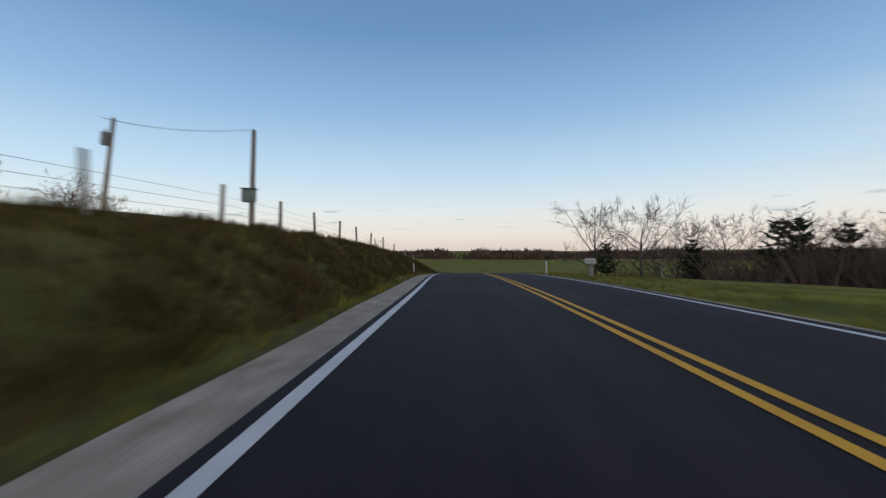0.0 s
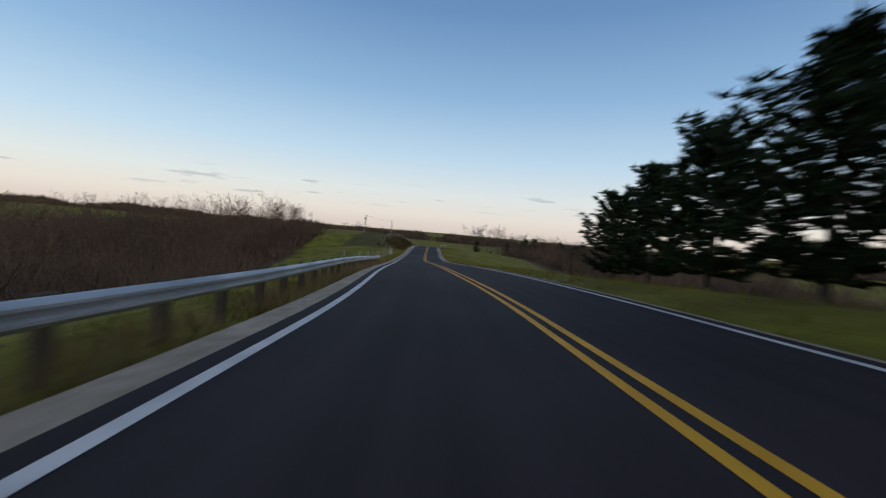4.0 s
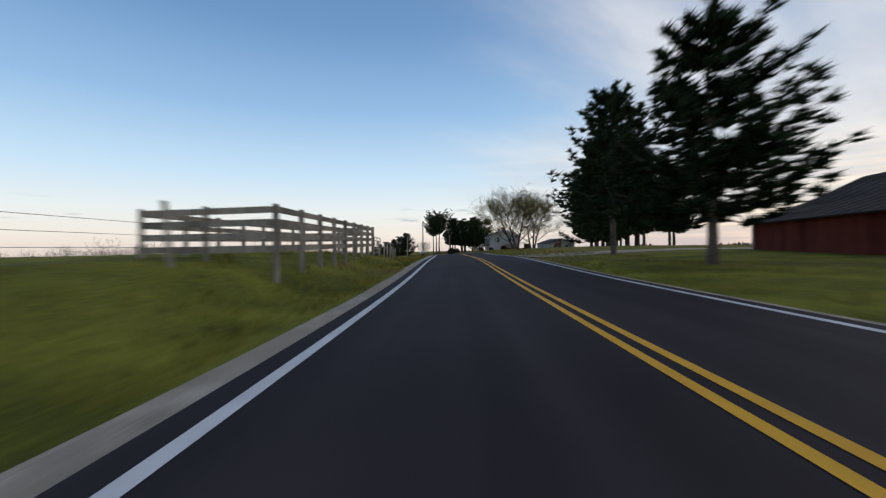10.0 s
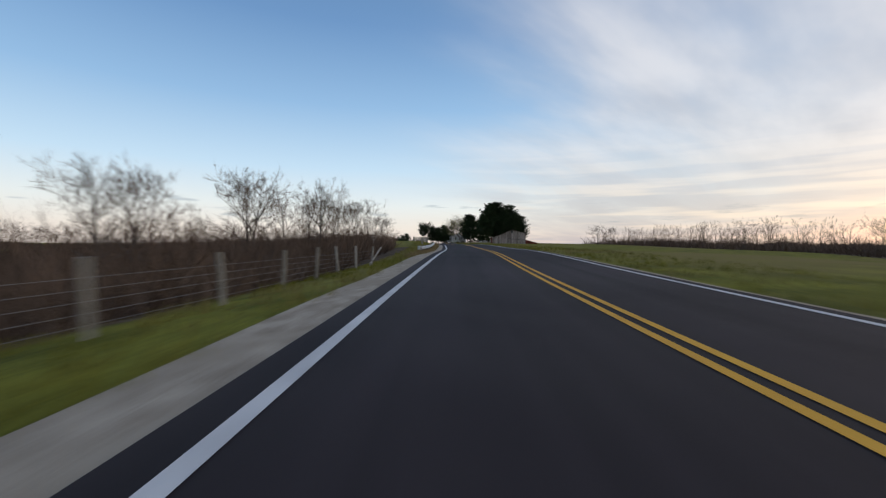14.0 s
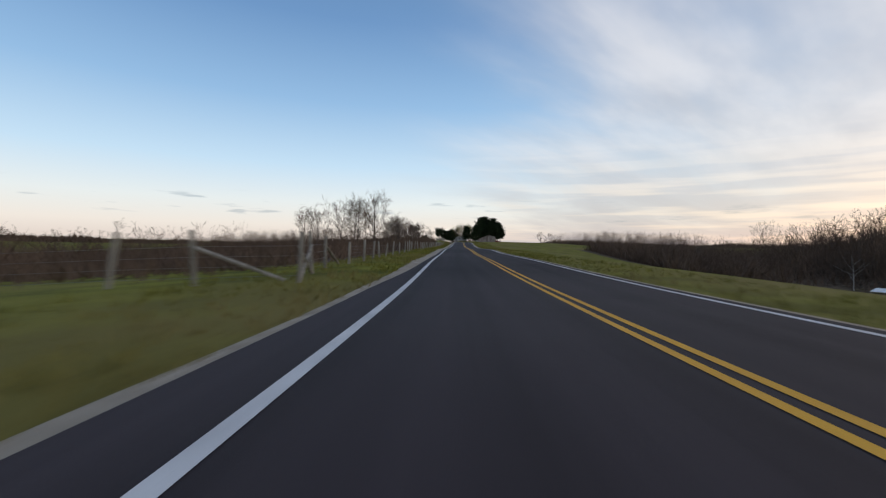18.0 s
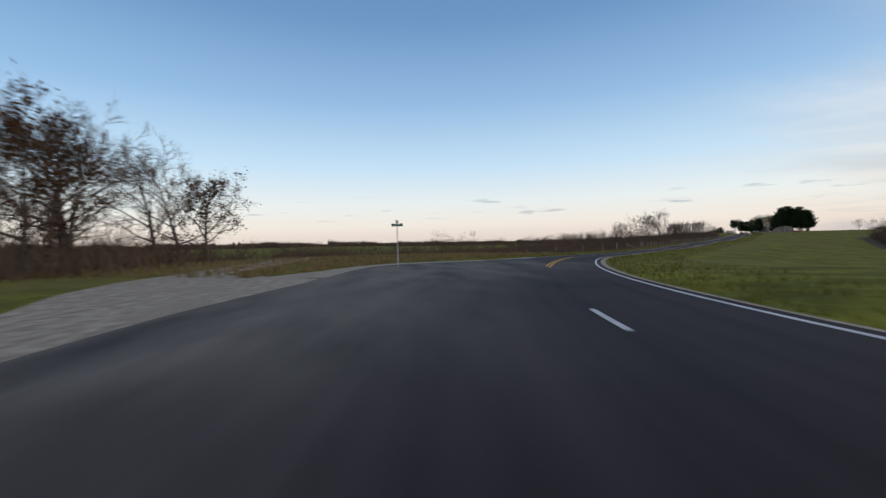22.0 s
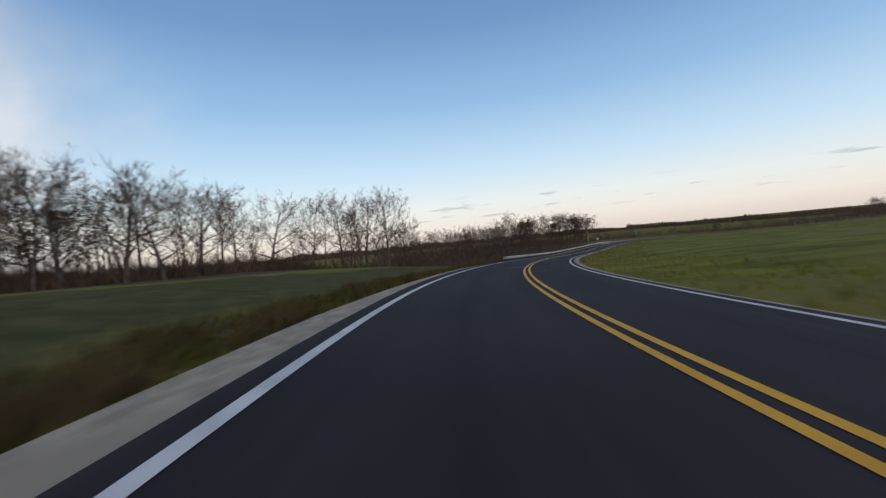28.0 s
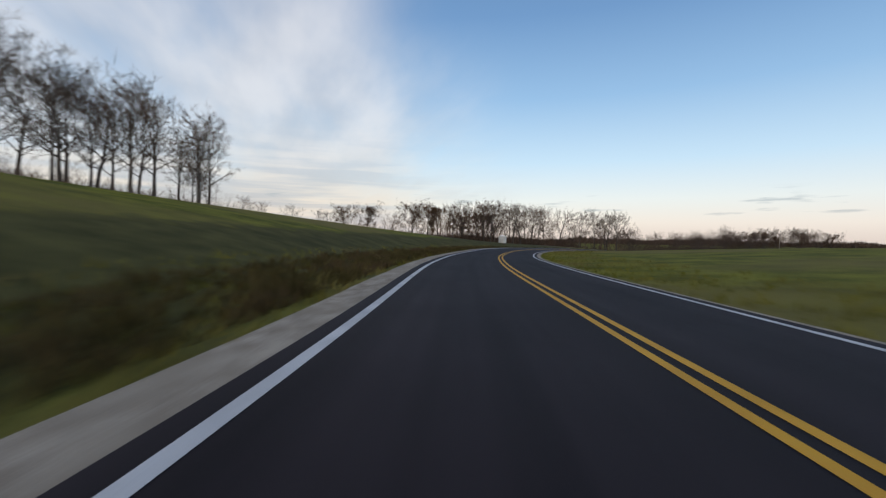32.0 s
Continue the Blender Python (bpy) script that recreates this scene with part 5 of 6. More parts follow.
turf("ditch_weeds", [(-60, 14, -4.0, -9), (-60, 14, -3.3, -10)], 20000, (0.15, 0.42), (0.03, 0.08), WEED, "dark brown dead weeds on the bank above the road", 35, "weeds")
turf("field_weeds", [(600, 640, -9, -40), (640, 660, -11, -40)], 14000, (0.15, 0.4), (0.03, 0.08), STRAW, "straw-coloured dry grass of the field", 36, "weeds")

# ---------------------------------------------------------------- side road, drives
def sheet(name, outline_rows, material, label, category, lift=0.02, hug=False):
    """Paving laid on the ground, from rows of (s, d_inner, d_outer)."""
    v, f = [], []
    cols = 9
    st = [r[0] for r in outline_rows]
    fine_s = np.arange(st[0], st[-1], 1.0).tolist() + [st[-1]]
    outline_rows = [(s, np.interp(s, st, [r[1] for r in outline_rows]), np.interp(s, st, [r[2] for r in outline_rows])) for s in fine_s]
    for s, a, b in outline_rows:
        for j in range(cols):
            d = a + (b - a) * j / (cols - 1)
            p = at(s, d)
            v.append((p[0], p[1], max(float(ground(p[0], p[1])), float(at(s, np.clip(d, -2.6, 6))[2]) - 0.03 if -4 < d < 7.5 and not hug else -99) + lift))
    for i in range(len(outline_rows) - 1):
        for j in range(cols - 1):
            k = i * cols + j
            f.append((k, k + 1, k + cols + 1, k + cols))
    me = mesh_of(name, v, f, material)
    me.polygons.foreach_set("use_smooth", [True] * len(f))
    return tagged(put(name, me), label, category, kind="structure")


sheet("side_road_apron", [(634, -1.685, -1.8), (637, -1.685, -2.2), (640, -1.685, -3.7), (643, -1.685, -6.5), (646, -1.685, -8.8), (650, -1.685, -9.6), (655, -1.685, -8.8), (660, -1.685, -7.6), (666, -1.685, -6.7), (672, -1.685, -6.1), (678, -1.685, -3.6), (683, -1.685, -2.2), (687, -1.685, -1.76)], DUSTY, "dusty worn asphalt mouth of the side road", "road", 0.028)
sheet("gravel_road", [(620, -42, -49), (634, -29, -35), (644, -21.5, -26), (651, -17.5, -21), (656, -15, -18.4), (658.6, -13.6, -17.2), (659.4, -7.6, -16.6), (662, -7.0, -15.6), (666, -6.5, -13.0), (669, -6.2, -10.4), (673, -5.6, -8.2), (678, -3.5, -5.6), (683, -2.1, -3.6), (690, -1.75, -2.7)], GRAVEL, "pale gravel side road leading into the trees", "road", 0.03)
sheet("drive", [(249, 5.9, 7.0), (251, 5.9, 14), (253.5, 5.9, 26), (256, 5.9, 26), (257.5, 5.9, 9)], GRAVEL, "pale gravel drive off the road", "driveway", 0.03)
sheet("stubble_field", [(590, -70, -100), (610, -64, -104), (632, -60, -100)], SOIL, "pale stubble strip across the side road", "field", 0.05)
sheet("gravel_margin", [(630, -1.75, -2.65), (634, -1.75, -2.8), (637, -2.1, -4.3), (640, -3.6, -5.9), (643, -6.4, -8.2), (646, -8.7, -10.2), (650, -9.5, -10.8), (655, -8.6, -10.4), (659.4, -7.5, -10.6)], GRAVEL, "thin gravel margin round the side road mouth", "shoulder", 0.03)
sheet("lawn_bank", [(150, 6.2, 7.5), (158, 6.2, 8.6), (166, 6.2, 9.8), (174, 6.2, 10.4), (182, 6.2, 10.4), (190, 6.2, 9.4), (197, 6.2, 7.6), (203, 6.2, 6.6)], BANKSOIL, "brown bank of fallen leaves below the lawn", "bank", 0.04, True)
ribbon("dash_mark", 2.4, 2.52, 669.2, 671.4, 0.006, 0.006, WHITE, "short white painted mark on asphalt", "road marking", step=0.7)

# ---------------------------------------------------------------- guardrails
prof = [(0.0, 0.31), (0.03, 0.30), (0.082, 0.245), (0.082, 0.21), (0.012, 0.165), (0.012, 0.145), (0.082, 0.10), (0.082, 0.065), (0.03, 0.01), (0.0, 0.0)]
PANEL = 3.81
pv, pf = [], []
for y in (0.0, PANEL):
    for x, z in prof:
        pv.append((x, y, z))
    for x, z in prof:
        pv.append((x - 0.006, y, z))
n = len(prof)
for side in (0, n):
    for i in range(n - 1):
        a, b = side + i, side + i + 1
        pf.append((a, b, b + 2 * n, a + 2 * n))
pf.append((0, n, 3 * n, 2 * n))
pf.append((n - 1, 2 * n - 1, 4 * n - 1, 3 * n - 1))
panel_me = mesh_of("rail_panel", pv, pf, STEEL)
bm = boxed(-0.09, -0.075, -0.9, 0.09, 0.075, 0.33, bevel=0.012)
post_me = bpy.data.meshes.new("post")
bm.to_mesh(post_me)
bm.free()
post_me.materials.append(RAILPOST)
bm = bmesh.new()
for k in range(7):
    a0, a1 = k * 0.5, (k + 1) * 0.5
    r = 0.16
    p, q = (r - r * math.cos(a0), -r * math.sin(a0)), (r - r * math.cos(a1), -r * math.sin(a1))
    vs = [bm.verts.new(c) for c in ((-p[0] * 0.9, p[1], 0), (-q[0] * 0.9, q[1], 0), (-q[0] * 0.9, q[1], 0.31), (-p[0] * 0.9, p[1], 0.31))]
    bm.faces.new(vs)
end_me = bpy.data.meshes.new("rail_end")
bm.to_mesh(end_me)
bm.free()
end_me.materials.append(STEEL)


def guardrail(s0, s1, d, low, label, flare=0.0, bays=3, power=2.0):
    o = at(s0, d)
    root = empty("guardrail", Matrix.Translation(o.tolist()), label, "guardrail", "roadside guardrails")
    count = int((s1 - s0) / PANEL)
    for i in range(count):
        fa, fb = flare * max(0, 1 - i / bays) ** power, flare * max(0, 1 - (i + 1) / bays) ** power
        a, b = at(s0 + i * PANEL, d - fa), at(s0 + (i + 1) * PANEL, d - fb)
        w = b - a
        m = Matrix.Translation((a - o).tolist()) @ pose(0, 0, low, 0, 0, math.degrees(math.atan2(-w[0], w[1])))
        m = m @ Matrix.Rotation(math.atan2(w[2], math.hypot(w[0], w[1])), 4, "X")
        # panels face the carriageway
        put("rail_panel", panel_me, root, m @ Matrix.Diagonal((-1, 1.012, 1, 1)))
        for k in (0, 0.5):
            c = a + (b - a) * k - o
            put("post", post_me, root, Matrix.Translation(c.tolist()) @ pose(0, 0, low, 0, 0, heading(s0 + (i + k) * PANEL)) @ Matrix.Translation((-0.1, 0, 0)))
    for s, flip in ((s0, 1), (s0 + count * PANEL, -1)):
        c = at(s, d - (flare if flip == 1 else 0)) - o
        put("rail_end", end_me, root, Matrix.Translation(c.tolist()) @ pose(0, 0, low, 0, 0, heading(s)) @ Matrix.Diagonal((1, -flip, 1, 1)), "rounded steel end piece")
    return root


guardrail(70.5, 232, -3.3, 0.33, "galvanised steel guardrail on grey wooden posts along the curve")
guardrail(332, 396, -3.4, 0.24, "pale galvanised guardrail on short wooden posts over weeds")
guardrail(680, 774, -3.2, 0.16, "galvanised guardrail on wooden posts above the wooded slope", flare=1.9, bays=12, power=1.5)

# ---------------------------------------------------------------- fences
bm = bmesh.new()
bmesh.ops.create_cone(bm, cap_ends=True, segments=8, radius1=0.085, radius2=0.075, depth=1.9, matrix=Matrix.Translation((0, 0, 0.45)))
round_me = bpy.data.meshes.new("post")
bm.to_mesh(round_me)
bm.free()
round_me.materials.append(POSTWOOD)


def wire_line(pts, r=0.006):
    s = Soup()
    s.tube([tuple(p) for p in pts], [r] * len(pts), 3)
    return s.mesh("wire", WIRE)


def wire_fence(stations, label, tall=1.0, wires=4, seed=0, group="wire fences"):
    rng = random.Random(seed)
    feet = [stand(s, d) for s, d in stations]
    o = feet[0].copy()
    root = empty("wire_fence", Matrix.Translation(o), label, "fence", group)
    for p in feet:
        put("post", round_me, root, Matrix.Translation(p - o) @ pose(0, 0, 0, rng.gauss(0, 3), rng.gauss(0, 3), rng.uniform(0, 360)) @ Matrix.Diagonal((1, 1, tall * rng.uniform(0.92, 1.08), 1)))
    for k in range(wires):
        h = 0.25 + k * (1.0 * tall) / wires
        put("wire", wire_line([p - o + Vector((0, 0, h)) for p in feet]), root)
    return root


def brace(s0, d0, s1, d1, h0=1.2, h1=0.1):
    a, b = stand(s0, d0, h0), stand(s1, d1, h1)
    ob = part("fence_brace", rod(bmesh.new(), (0, 0, 0), b - a, 0.06, 0.06), POSTWOOD, None, m=Matrix.Translation(a))
    return tagged(ob, "slanting grey timber brace propping a fence post", "fence brace", "fence braces")


wire_fence([(s, -8.2 - 0.02 * abs(s + 20)) for s in (-66, -60.5, -54, -48, -42, -36.5, -31, -25.5, -20, -15, -9.5, -4, 1.5, 7, 12)], "leaning grey posts and wire along the bank", 1.15, 4, 1)
wire_fence([(12, -8.4), (17, -7.2), (22, -6.0), (27, -5.0), (31.6, -4.5)], "grey posts and wire leading to the field gate", 1.1, 4, 2)
wire_fence([(37.2, -4.6), (40.5, -5.0), (43.5, -5.0), (48, -5.1), (52.8, -5.1), (57.5, -5.2), (62, -5.4), (67, -6.0), (71, -7.0)], "pale wooden posts and wire beside the road", 1.05, 4, 3)
wire_fence([(262 - i * 4.0, -6.4 - 0.015 * i * i) for i in range(11)], "round grey posts and wire along the lawn-edged pasture", 1.2, 4, 4)
wire_fence([(324 - i * 5.2, -6.2 - (0.2 * i if i < 4 else 0.8)) for i in range(10)], "pale leaning posts and thin wire by the pasture", 1.15, 4, 5)
wire_fence([(398 + i * 4.05, -6.6 - 0.2 * math.sin(i)) for i in range(38)], "long fence of weathered posts and wire before the brush", 1.05, 5, 6)
wire_fence([(552, -6.7), (556, -6.1), (560, -5.2), (561, -8.1), (561, -10.8), (561.5, -14), (562, -19), (563, -26), (564, -34)], "stout grey corner posts and wire turning into the field", 1.3, 4, 7)
brace(560, -5.2, 556.4, -6.0)
brace(556, -6.1, 559.6, -5.3)
brace(561, -8.1, 560.2, -5.6)
brace(552, -6.7, 549.0, -6.8)
brace(396.5, -6.2, 399.2, -6.5)
brace(31.6, -4.5, 29.0, -4.9)
brace(37.2, -4.6, 39.2, -5.2)
wire_fence([(60 + 6.5 * i, -18 - 0.35 * i) for i in range(22)], "line of short posts down the valley pasture", 0.9, 3, 8)

# field gate
a, b = stand(32.0, -4.5), stand(36.6, -4.6)
gw = (b - a).length
root = empty("field_gate", Matrix.Translation(a) @ pose(0, 0, 0, 0, 0, math.degrees(math.atan2((b - a).y, (b - a).x))), "closed white tubular steel field gate in grass", "gate")
for h in (0.22, 0.46, 0.68, 0.90, 1.14):
    part("rail", rod(bmesh.new(), (0.1, 0, h), (gw - 0.1, 0, h), 0.028), GALV, root)
for x in (0.1, gw * 0.36, gw * 0.64, gw - 0.1):
    part("upright", rod(bmesh.new(), (x, 0, 0.2), (x, 0, 1.16), 0.025), GALV, root)
for x in (-0.08, gw + 0.08):
    part("gate_post", rod(bmesh.new(), (x, 0, -0.4), (x, 0, 1.35), 0.13, 0.12, 10), POSTWOOD, root, "thick weathered wooden gate post")

# board pen
corner = [(275.4, -5.0), (274.4, -9.8), (257, -10.4), (256, -5.6)]
o = stand(275.4, -5.0)
pen = empty("board_pen", Matrix.Translation(o), "grey weathered board stock pen by the road", "fence")
TOP = 2.5                     # its top rail runs level above the road
for (sa, da), (sb, db) in zip(corner, corner[1:] + corner[:1]):
    a, b = stand(sa, da) - o, stand(sb, db) - o
    ta, tb = [float(at(s_, 0.0)[2]) + TOP - o.z for s_ in (sa, sb)]
    n = max(2, int((b - a).length / 2.4))
    for k in range(n):
        p, q = a.lerp(b, k / n), a.lerp(b, (k + 1) / n)
        tp, tq = ta + (tb - ta) * k / n, ta + (tb - ta) * (k + 1) / n
        part("post", boxed(p.x - 0.08, p.y - 0.08, p.z - 0.4, p.x + 0.08, p.y + 0.08, tp + 0.06, bevel=0.012), POSTWOOD, pen)
        for h in (0.1, 0.48, 0.88, 1.28):
            part("board", beam(bmesh.new(), (p.x, p.y, tp - h), (q.x, q.y, tq - h), 0.035, 0.2), POSTWOOD, pen)
a = stand(255.7, -5.6)
gate = empty("pen_gate", Matrix.Translation(a) @ pose(0, 0, 0, 0, 0, heading(254) + 90), "red-trimmed steel tube gate beside the pen", "gate")
for h in (0.3, 0.6, 0.9, 1.2, 1.45):
    part("rail", rod(bmesh.new(), (0, 0, h), (3.2, 0, h), 0.03), WIRE, gate)
for x in (0.0, 1.6, 3.2):
    part("upright", rod(bmesh.new(), (x, 0, 0.25), (x, 0, 1.5), 0.03), WIRE if x else REDRAIL, gate)

# brown board fence behind the lawn
fs = [(222 - 3.0 * i, 17.5 + 0.9 * i) for i in range(16)]
o = stand(*fs[0])
lawn_fence = empty("lawn_fence", Matrix.Translation(o), "brown two-board fence along the lawn before the pines", "fence")
for (sa, da), (sb, db) in zip(fs[:-1], fs[1:]):
    a, b = stand(sa, da) - o, stand(sb, db) - o
    part("post", boxed(a.x - 0.08, a.y - 0.08, a.z - 0.3, a.x + 0.08, a.y + 0.08, a.z + 1.25, bevel=0.01), REDRAIL, lawn_fence)
    for h in (0.55, 1.05):
        part("board", beam(bmesh.new(), a + Vector((0, 0, h)), b + Vector((0, 0, h)), 0.04, 0.18), REDRAIL, lawn_fence)


# ---------------------------------------------------------------- poles and signs
def utility_pole(s, d, top, label, arm=False, box_at=None, lean=(0, 0), group="utility poles"):
    p = stand(s, d)
    h = top + float(at(s, 0)[2]) - p.z
    root = empty("utility_pole", Matrix.Translation(p) @ pose(0, 0, 0, lean[0], lean[1], heading(s)), label, "utility pole", group)
    part("shaft", rod(bmesh.new(), (0, 0, -0.6), (0, 0, h), 0.14, 0.10, 12), POLEWOOD, root)
    if arm:
        bar = part("crossarm", boxed(-0.1, -0.06, h - 0.32, 0.75, 0.06, h - 0.20, bevel=0.01), POLEWOOD, root)
        for x in (0.35, 0.68):
            part("insulator", rod(bmesh.new(), (x, 0, h - 0.2), (x, 0, h - 0.02), 0.05, 0.03), CERAMIC, bar)
        part("cutout_switch", rod(bmesh.new(), (0.45, 0, h - 0.75), (0.62, 0, h - 0.35), 0.035, 0.035), DARKSTEEL, root, "dark fuse cutout")
        part("bracket", beam(bmesh.new(), (0.1, 0, h - 0.85), (0.5, 0, h - 0.6), 0.04, 0.04), DARKSTEEL, root)
    if box_at is not None:
        bm = boxed(-0.42, -0.28, box_at, 0.20, 0.06, box_at + 0.62, bevel=0.04)
        bx = part("meter_box", bm, BOXGREEN, root, "pale grey-green sheet metal box")
        part("lid", boxed(-0.45, -0.31, box_at + 0.62, 0.23, 0.09, box_at + 0.68, bevel=0.01), DARKSTEEL, bx)
    return root, p + Vector((0, 0, h))


tops = []
for args in ((-23, -19, 8.8, "weathered utility pole with a small transformer on the bank"), (-21, -10, 7.4, "weathered utility pole with a green meter box on the bank")):
    r, q = utility_pole(*args, box_at=1.2 if "green" in args[3] else None, lean=(0, 2 if "green" in args[3] else 7))
    if "transformer" in args[3]:
        h = q.z - r.matrix_basis.translation.z
        tr = part("transformer", rod(bmesh.new(), (-0.34, 0, h - 1.5), (-0.34, 0, h - 0.8), 0.2, 0.2, 12), CERAMIC, r, "small grey transformer can")
        part("bushing", rod(bmesh.new(), (-0.34, 0, h - 0.8), (-0.34, 0, h - 0.6), 0.05, 0.03), CERAMIC, tr)
    tops.append(q)
for args in ((145, -3.3, 6.6, "bare weathered utility pole behind the guardrail"), (196, -4.2, 7.0, "plain weathered utility pole behind the guardrail"), (138, 14.8, 7.6, "grey utility pole among the pines")):
    r, q = utility_pole(*args)
    tops.append(q)
r, q = utility_pole(690.5, -6.2, 9.3, "grey utility pole with side arm and fuse by the guardrail", arm=True)
tops.append(q)


def span(a, b, sag, label):
    cu = bpy.data.curves.new("cable", "CURVE")
    cu.dimensions, cu.bevel_depth, cu.bevel_resolution = "3D", 0.012, 0
    sp = cu.splines.new("POLY")
    sp.points.add(16)
    for i in range(17):
        f = i / 16
        p = a.lerp(b, f) - Vector((0, 0, sag * 4 * f * (1 - f)))
        sp.points[i].co = (*p, 1)
    cu.materials.append(CABLE)
    return tagged(put("cable", cu), label, "cable", "overhead cables")


cab = "thin dark overhead cable between poles"
span(tops[0], tops[1], 0.3, cab)

# stop sign, seen from behind
p = stand(674.8, -8.4)
stop = empty("stop_sign", Matrix.Translation(p) @ pose(0, 0, 0, 0, 0, heading(673) + 12), "bare metal back of an octagonal sign by the gravel road", "road sign")
part("post", boxed(-0.03, -0.02, -0.4, 0.03, 0.02, 2.0), WIRE, stop)
bm = bmesh.new()
bmesh.ops.create_cone(bm, cap_ends=True, segments=8, radius1=0.41, radius2=0.41, depth=0.012, matrix=Matrix.Translation((0, -0.03, 1.75)) @ Matrix.Rotation(radians(90), 4, "X") @ Matrix.Rotation(radians(22.5), 4, "Z"))
part("plate", bm, SIGNBACK, stop, "dull aluminium octagon")
# street name blades
p = stand(650, -7.7)
street = empty("street_sign", Matrix.Translation(p) @ pose(0, 0, 0, 0, 0, heading(650)), "two crossed green street name blades on a steel post", "road sign")
part("post", rod(bmesh.new(), (0, 0, -0.4), (0, 0, 2.75), 0.03), GALV, street)
for z, a in ((2.78, 15), (3.0, 100)):
    m = pose(0, 0, z, 0, 0, a)
    blade = part("blade", boxed(-0.38, -0.006, 0, 0.38, 0.006, 0.19, bevel=0.002), SIGNGREEN, street, m=m)
    part("lettering", boxed(-0.28, -0.009, 0.07, 0.26, 0.009, 0.125), SIGNWHITE, blade, "white bars in place of lettering")
# route marker and white posts
for s, d, h in ((-33, 6.8, 1.0), (-36, -3.6, 1.0)):
    p = stand(s, d)
    mk = empty("delineator", Matrix.Translation(p), "slim white reflector post at the road edge", "marker post", "reflector posts")
    part("stake", boxed(-0.05, -0.012, -0.3, 0.05, 0.012, h, bevel=0.004), SIGNWHITE, mk)
    part("reflector", boxed(-0.035, 0.013, h - 0.2, 0.035, 0.018, h - 0.08), GALV, mk)
p = stand(-26, 8.0)
mb = empty("mailbox", Matrix.Translation(p) @ pose(0, 0, 0, 0, 0, heading(-26)), "grey mailbox on a squat wooden stand by the road", "mailbox")
part("stand", boxed(-0.12, -0.12, -0.3, 0.12, 0.12, 0.75, bevel=0.01), POSTWOOD, mb)
bm = boxed(-0.28, -0.2, 0.75, 0.28, 0.2, 1.1, bevel=0.05)
part("box", bm, SIGNBACK, mb)
part("door", boxed(-0.24, 0.2, 0.78, 0.24, 0.215, 1.05, bevel=0.005), POSTWOOD, mb)
# storage tank
p = stand(816.4, -21.2)
tank = empty("storage_tank", Matrix.Translation(p), "white upright cylindrical storage tank at the field's edge", "tank")
bm = bmesh.new()
bmesh.ops.create_cone(bm, cap_ends=True, segments=32, radius1=1.05, radius2=1.05, depth=1.9, matrix=Matrix.Translation((0, 0, 0.85)))
part("shell", bm, TANKWHITE, tank)
bm = bmesh.new()
bmesh.ops.create_cone(bm, cap_ends=True, segments=32, radius1=1.08, radius2=0.2, depth=0.3, matrix=Matrix.Translation((0, 0, 1.95)))
part("lid", bm, TANKWHITE, tank)
part("vent", rod(bmesh.new(), (0, 0, 2.0), (0, 0, 2.3), 0.1), GALV, tank)
for z in (0.5, 1.3):
    bm = bmesh.new()
    bmesh.ops.create_cone(bm, cap_ends=False, segments=32, radius1=1.06, radius2=1.06, depth=0.06, matrix=Matrix.Translation((0, 0, z)))
    part("hoop", bm, GALV, tank)

# ---------------------------------------------------------------- buildings
def gable_wall(w, e0, e1, peak_x, peak, y, thick):
    """The outline of an end wall with unequal eaves, as a slab."""
    bm = bmesh.new()
    pts = [(0, 0), (w, 0), (w, e1), (peak_x, peak), (0, e0)]
    a = [bm.verts.new((x, y, z)) for x, z in pts]
    b = [bm.verts.new((x, y + thick, z)) for x, z in pts]
    bm.faces.new(a)
    bm.faces.new(b[::-1])
    for i in range(5):
        j = (i + 1) % 5
        bm.faces.new((a[j], a[i], b[i], b[j]))
    return bm


def window(root, m, w, h, shutters=True):
    win = empty("window", m, "", "")
    win.parent = root
    for k in ("label", "category", "group"):
        if k in win:
            del win[k]
    part("frame", box(box(box(box(bmesh.new(), -w / 2 - 0.07, -0.05, -0.07, -w / 2, 0.02, h + 0.07), w / 2, -0.05, -0.07, w / 2 + 0.07, 0.02, h + 0.07), -w / 2, -0.05, h, w / 2, 0.02, h + 0.07), -w / 2, -0.05, h / 2 - 0.025, w / 2, 0.02, h / 2 + 0.025), TRIM, win)
    part("pane", boxed(-w / 2, -0.012, 0, w / 2, 0.0, h), glass, win)
    part("sill", boxed(-w / 2 - 0.1, -0.09, -0.12, w / 2 + 0.1, 0.02, -0.07), TRIM, win)
    if shutters:
        for x in (-w / 2 - 0.36, w / 2 + 0.08):
            part("shutter", boxed(x, -0.045, -0.03, x + 0.28, 0.0, h + 0.03, bevel=0.008), SHUTTER_GAPSHADE, win)
    return win


def siding(root, x0, x1, z0, z1, m, name="board", size=0.2, material=SIDING):
    """Lapped boards, each its own piece, over a wall that starts at the pose m."""
    n = int((z1 - z0) / size)
    me = bpy.data.meshes.new(name)
    bm = bmesh.new()
    v = [bm.verts.new(c) for c in ((0, 0, 0), (1, 0, 0), (1, -0.022, 0), (0, -0.022, 0), (0, -0.002, size), (1, -0.002, size), (1, 0, size), (0, 0, size))]
    for f in ((3, 2, 5, 4), (0, 1, 2, 3), (4, 5, 6, 7), (0, 3, 4, 7), (2, 1, 6, 5)):
        bm.faces.new([v[i] for i in f])
    bm.to_mesh(me)
    bm.free()
    me.materials.append(material)
    for i in range(n):
        put(name, me, root, m @ Matrix.Translation((x0, 0, z0 + i * size)) @ Matrix.Diagonal((x1 - x0, 1, 1, 1)))


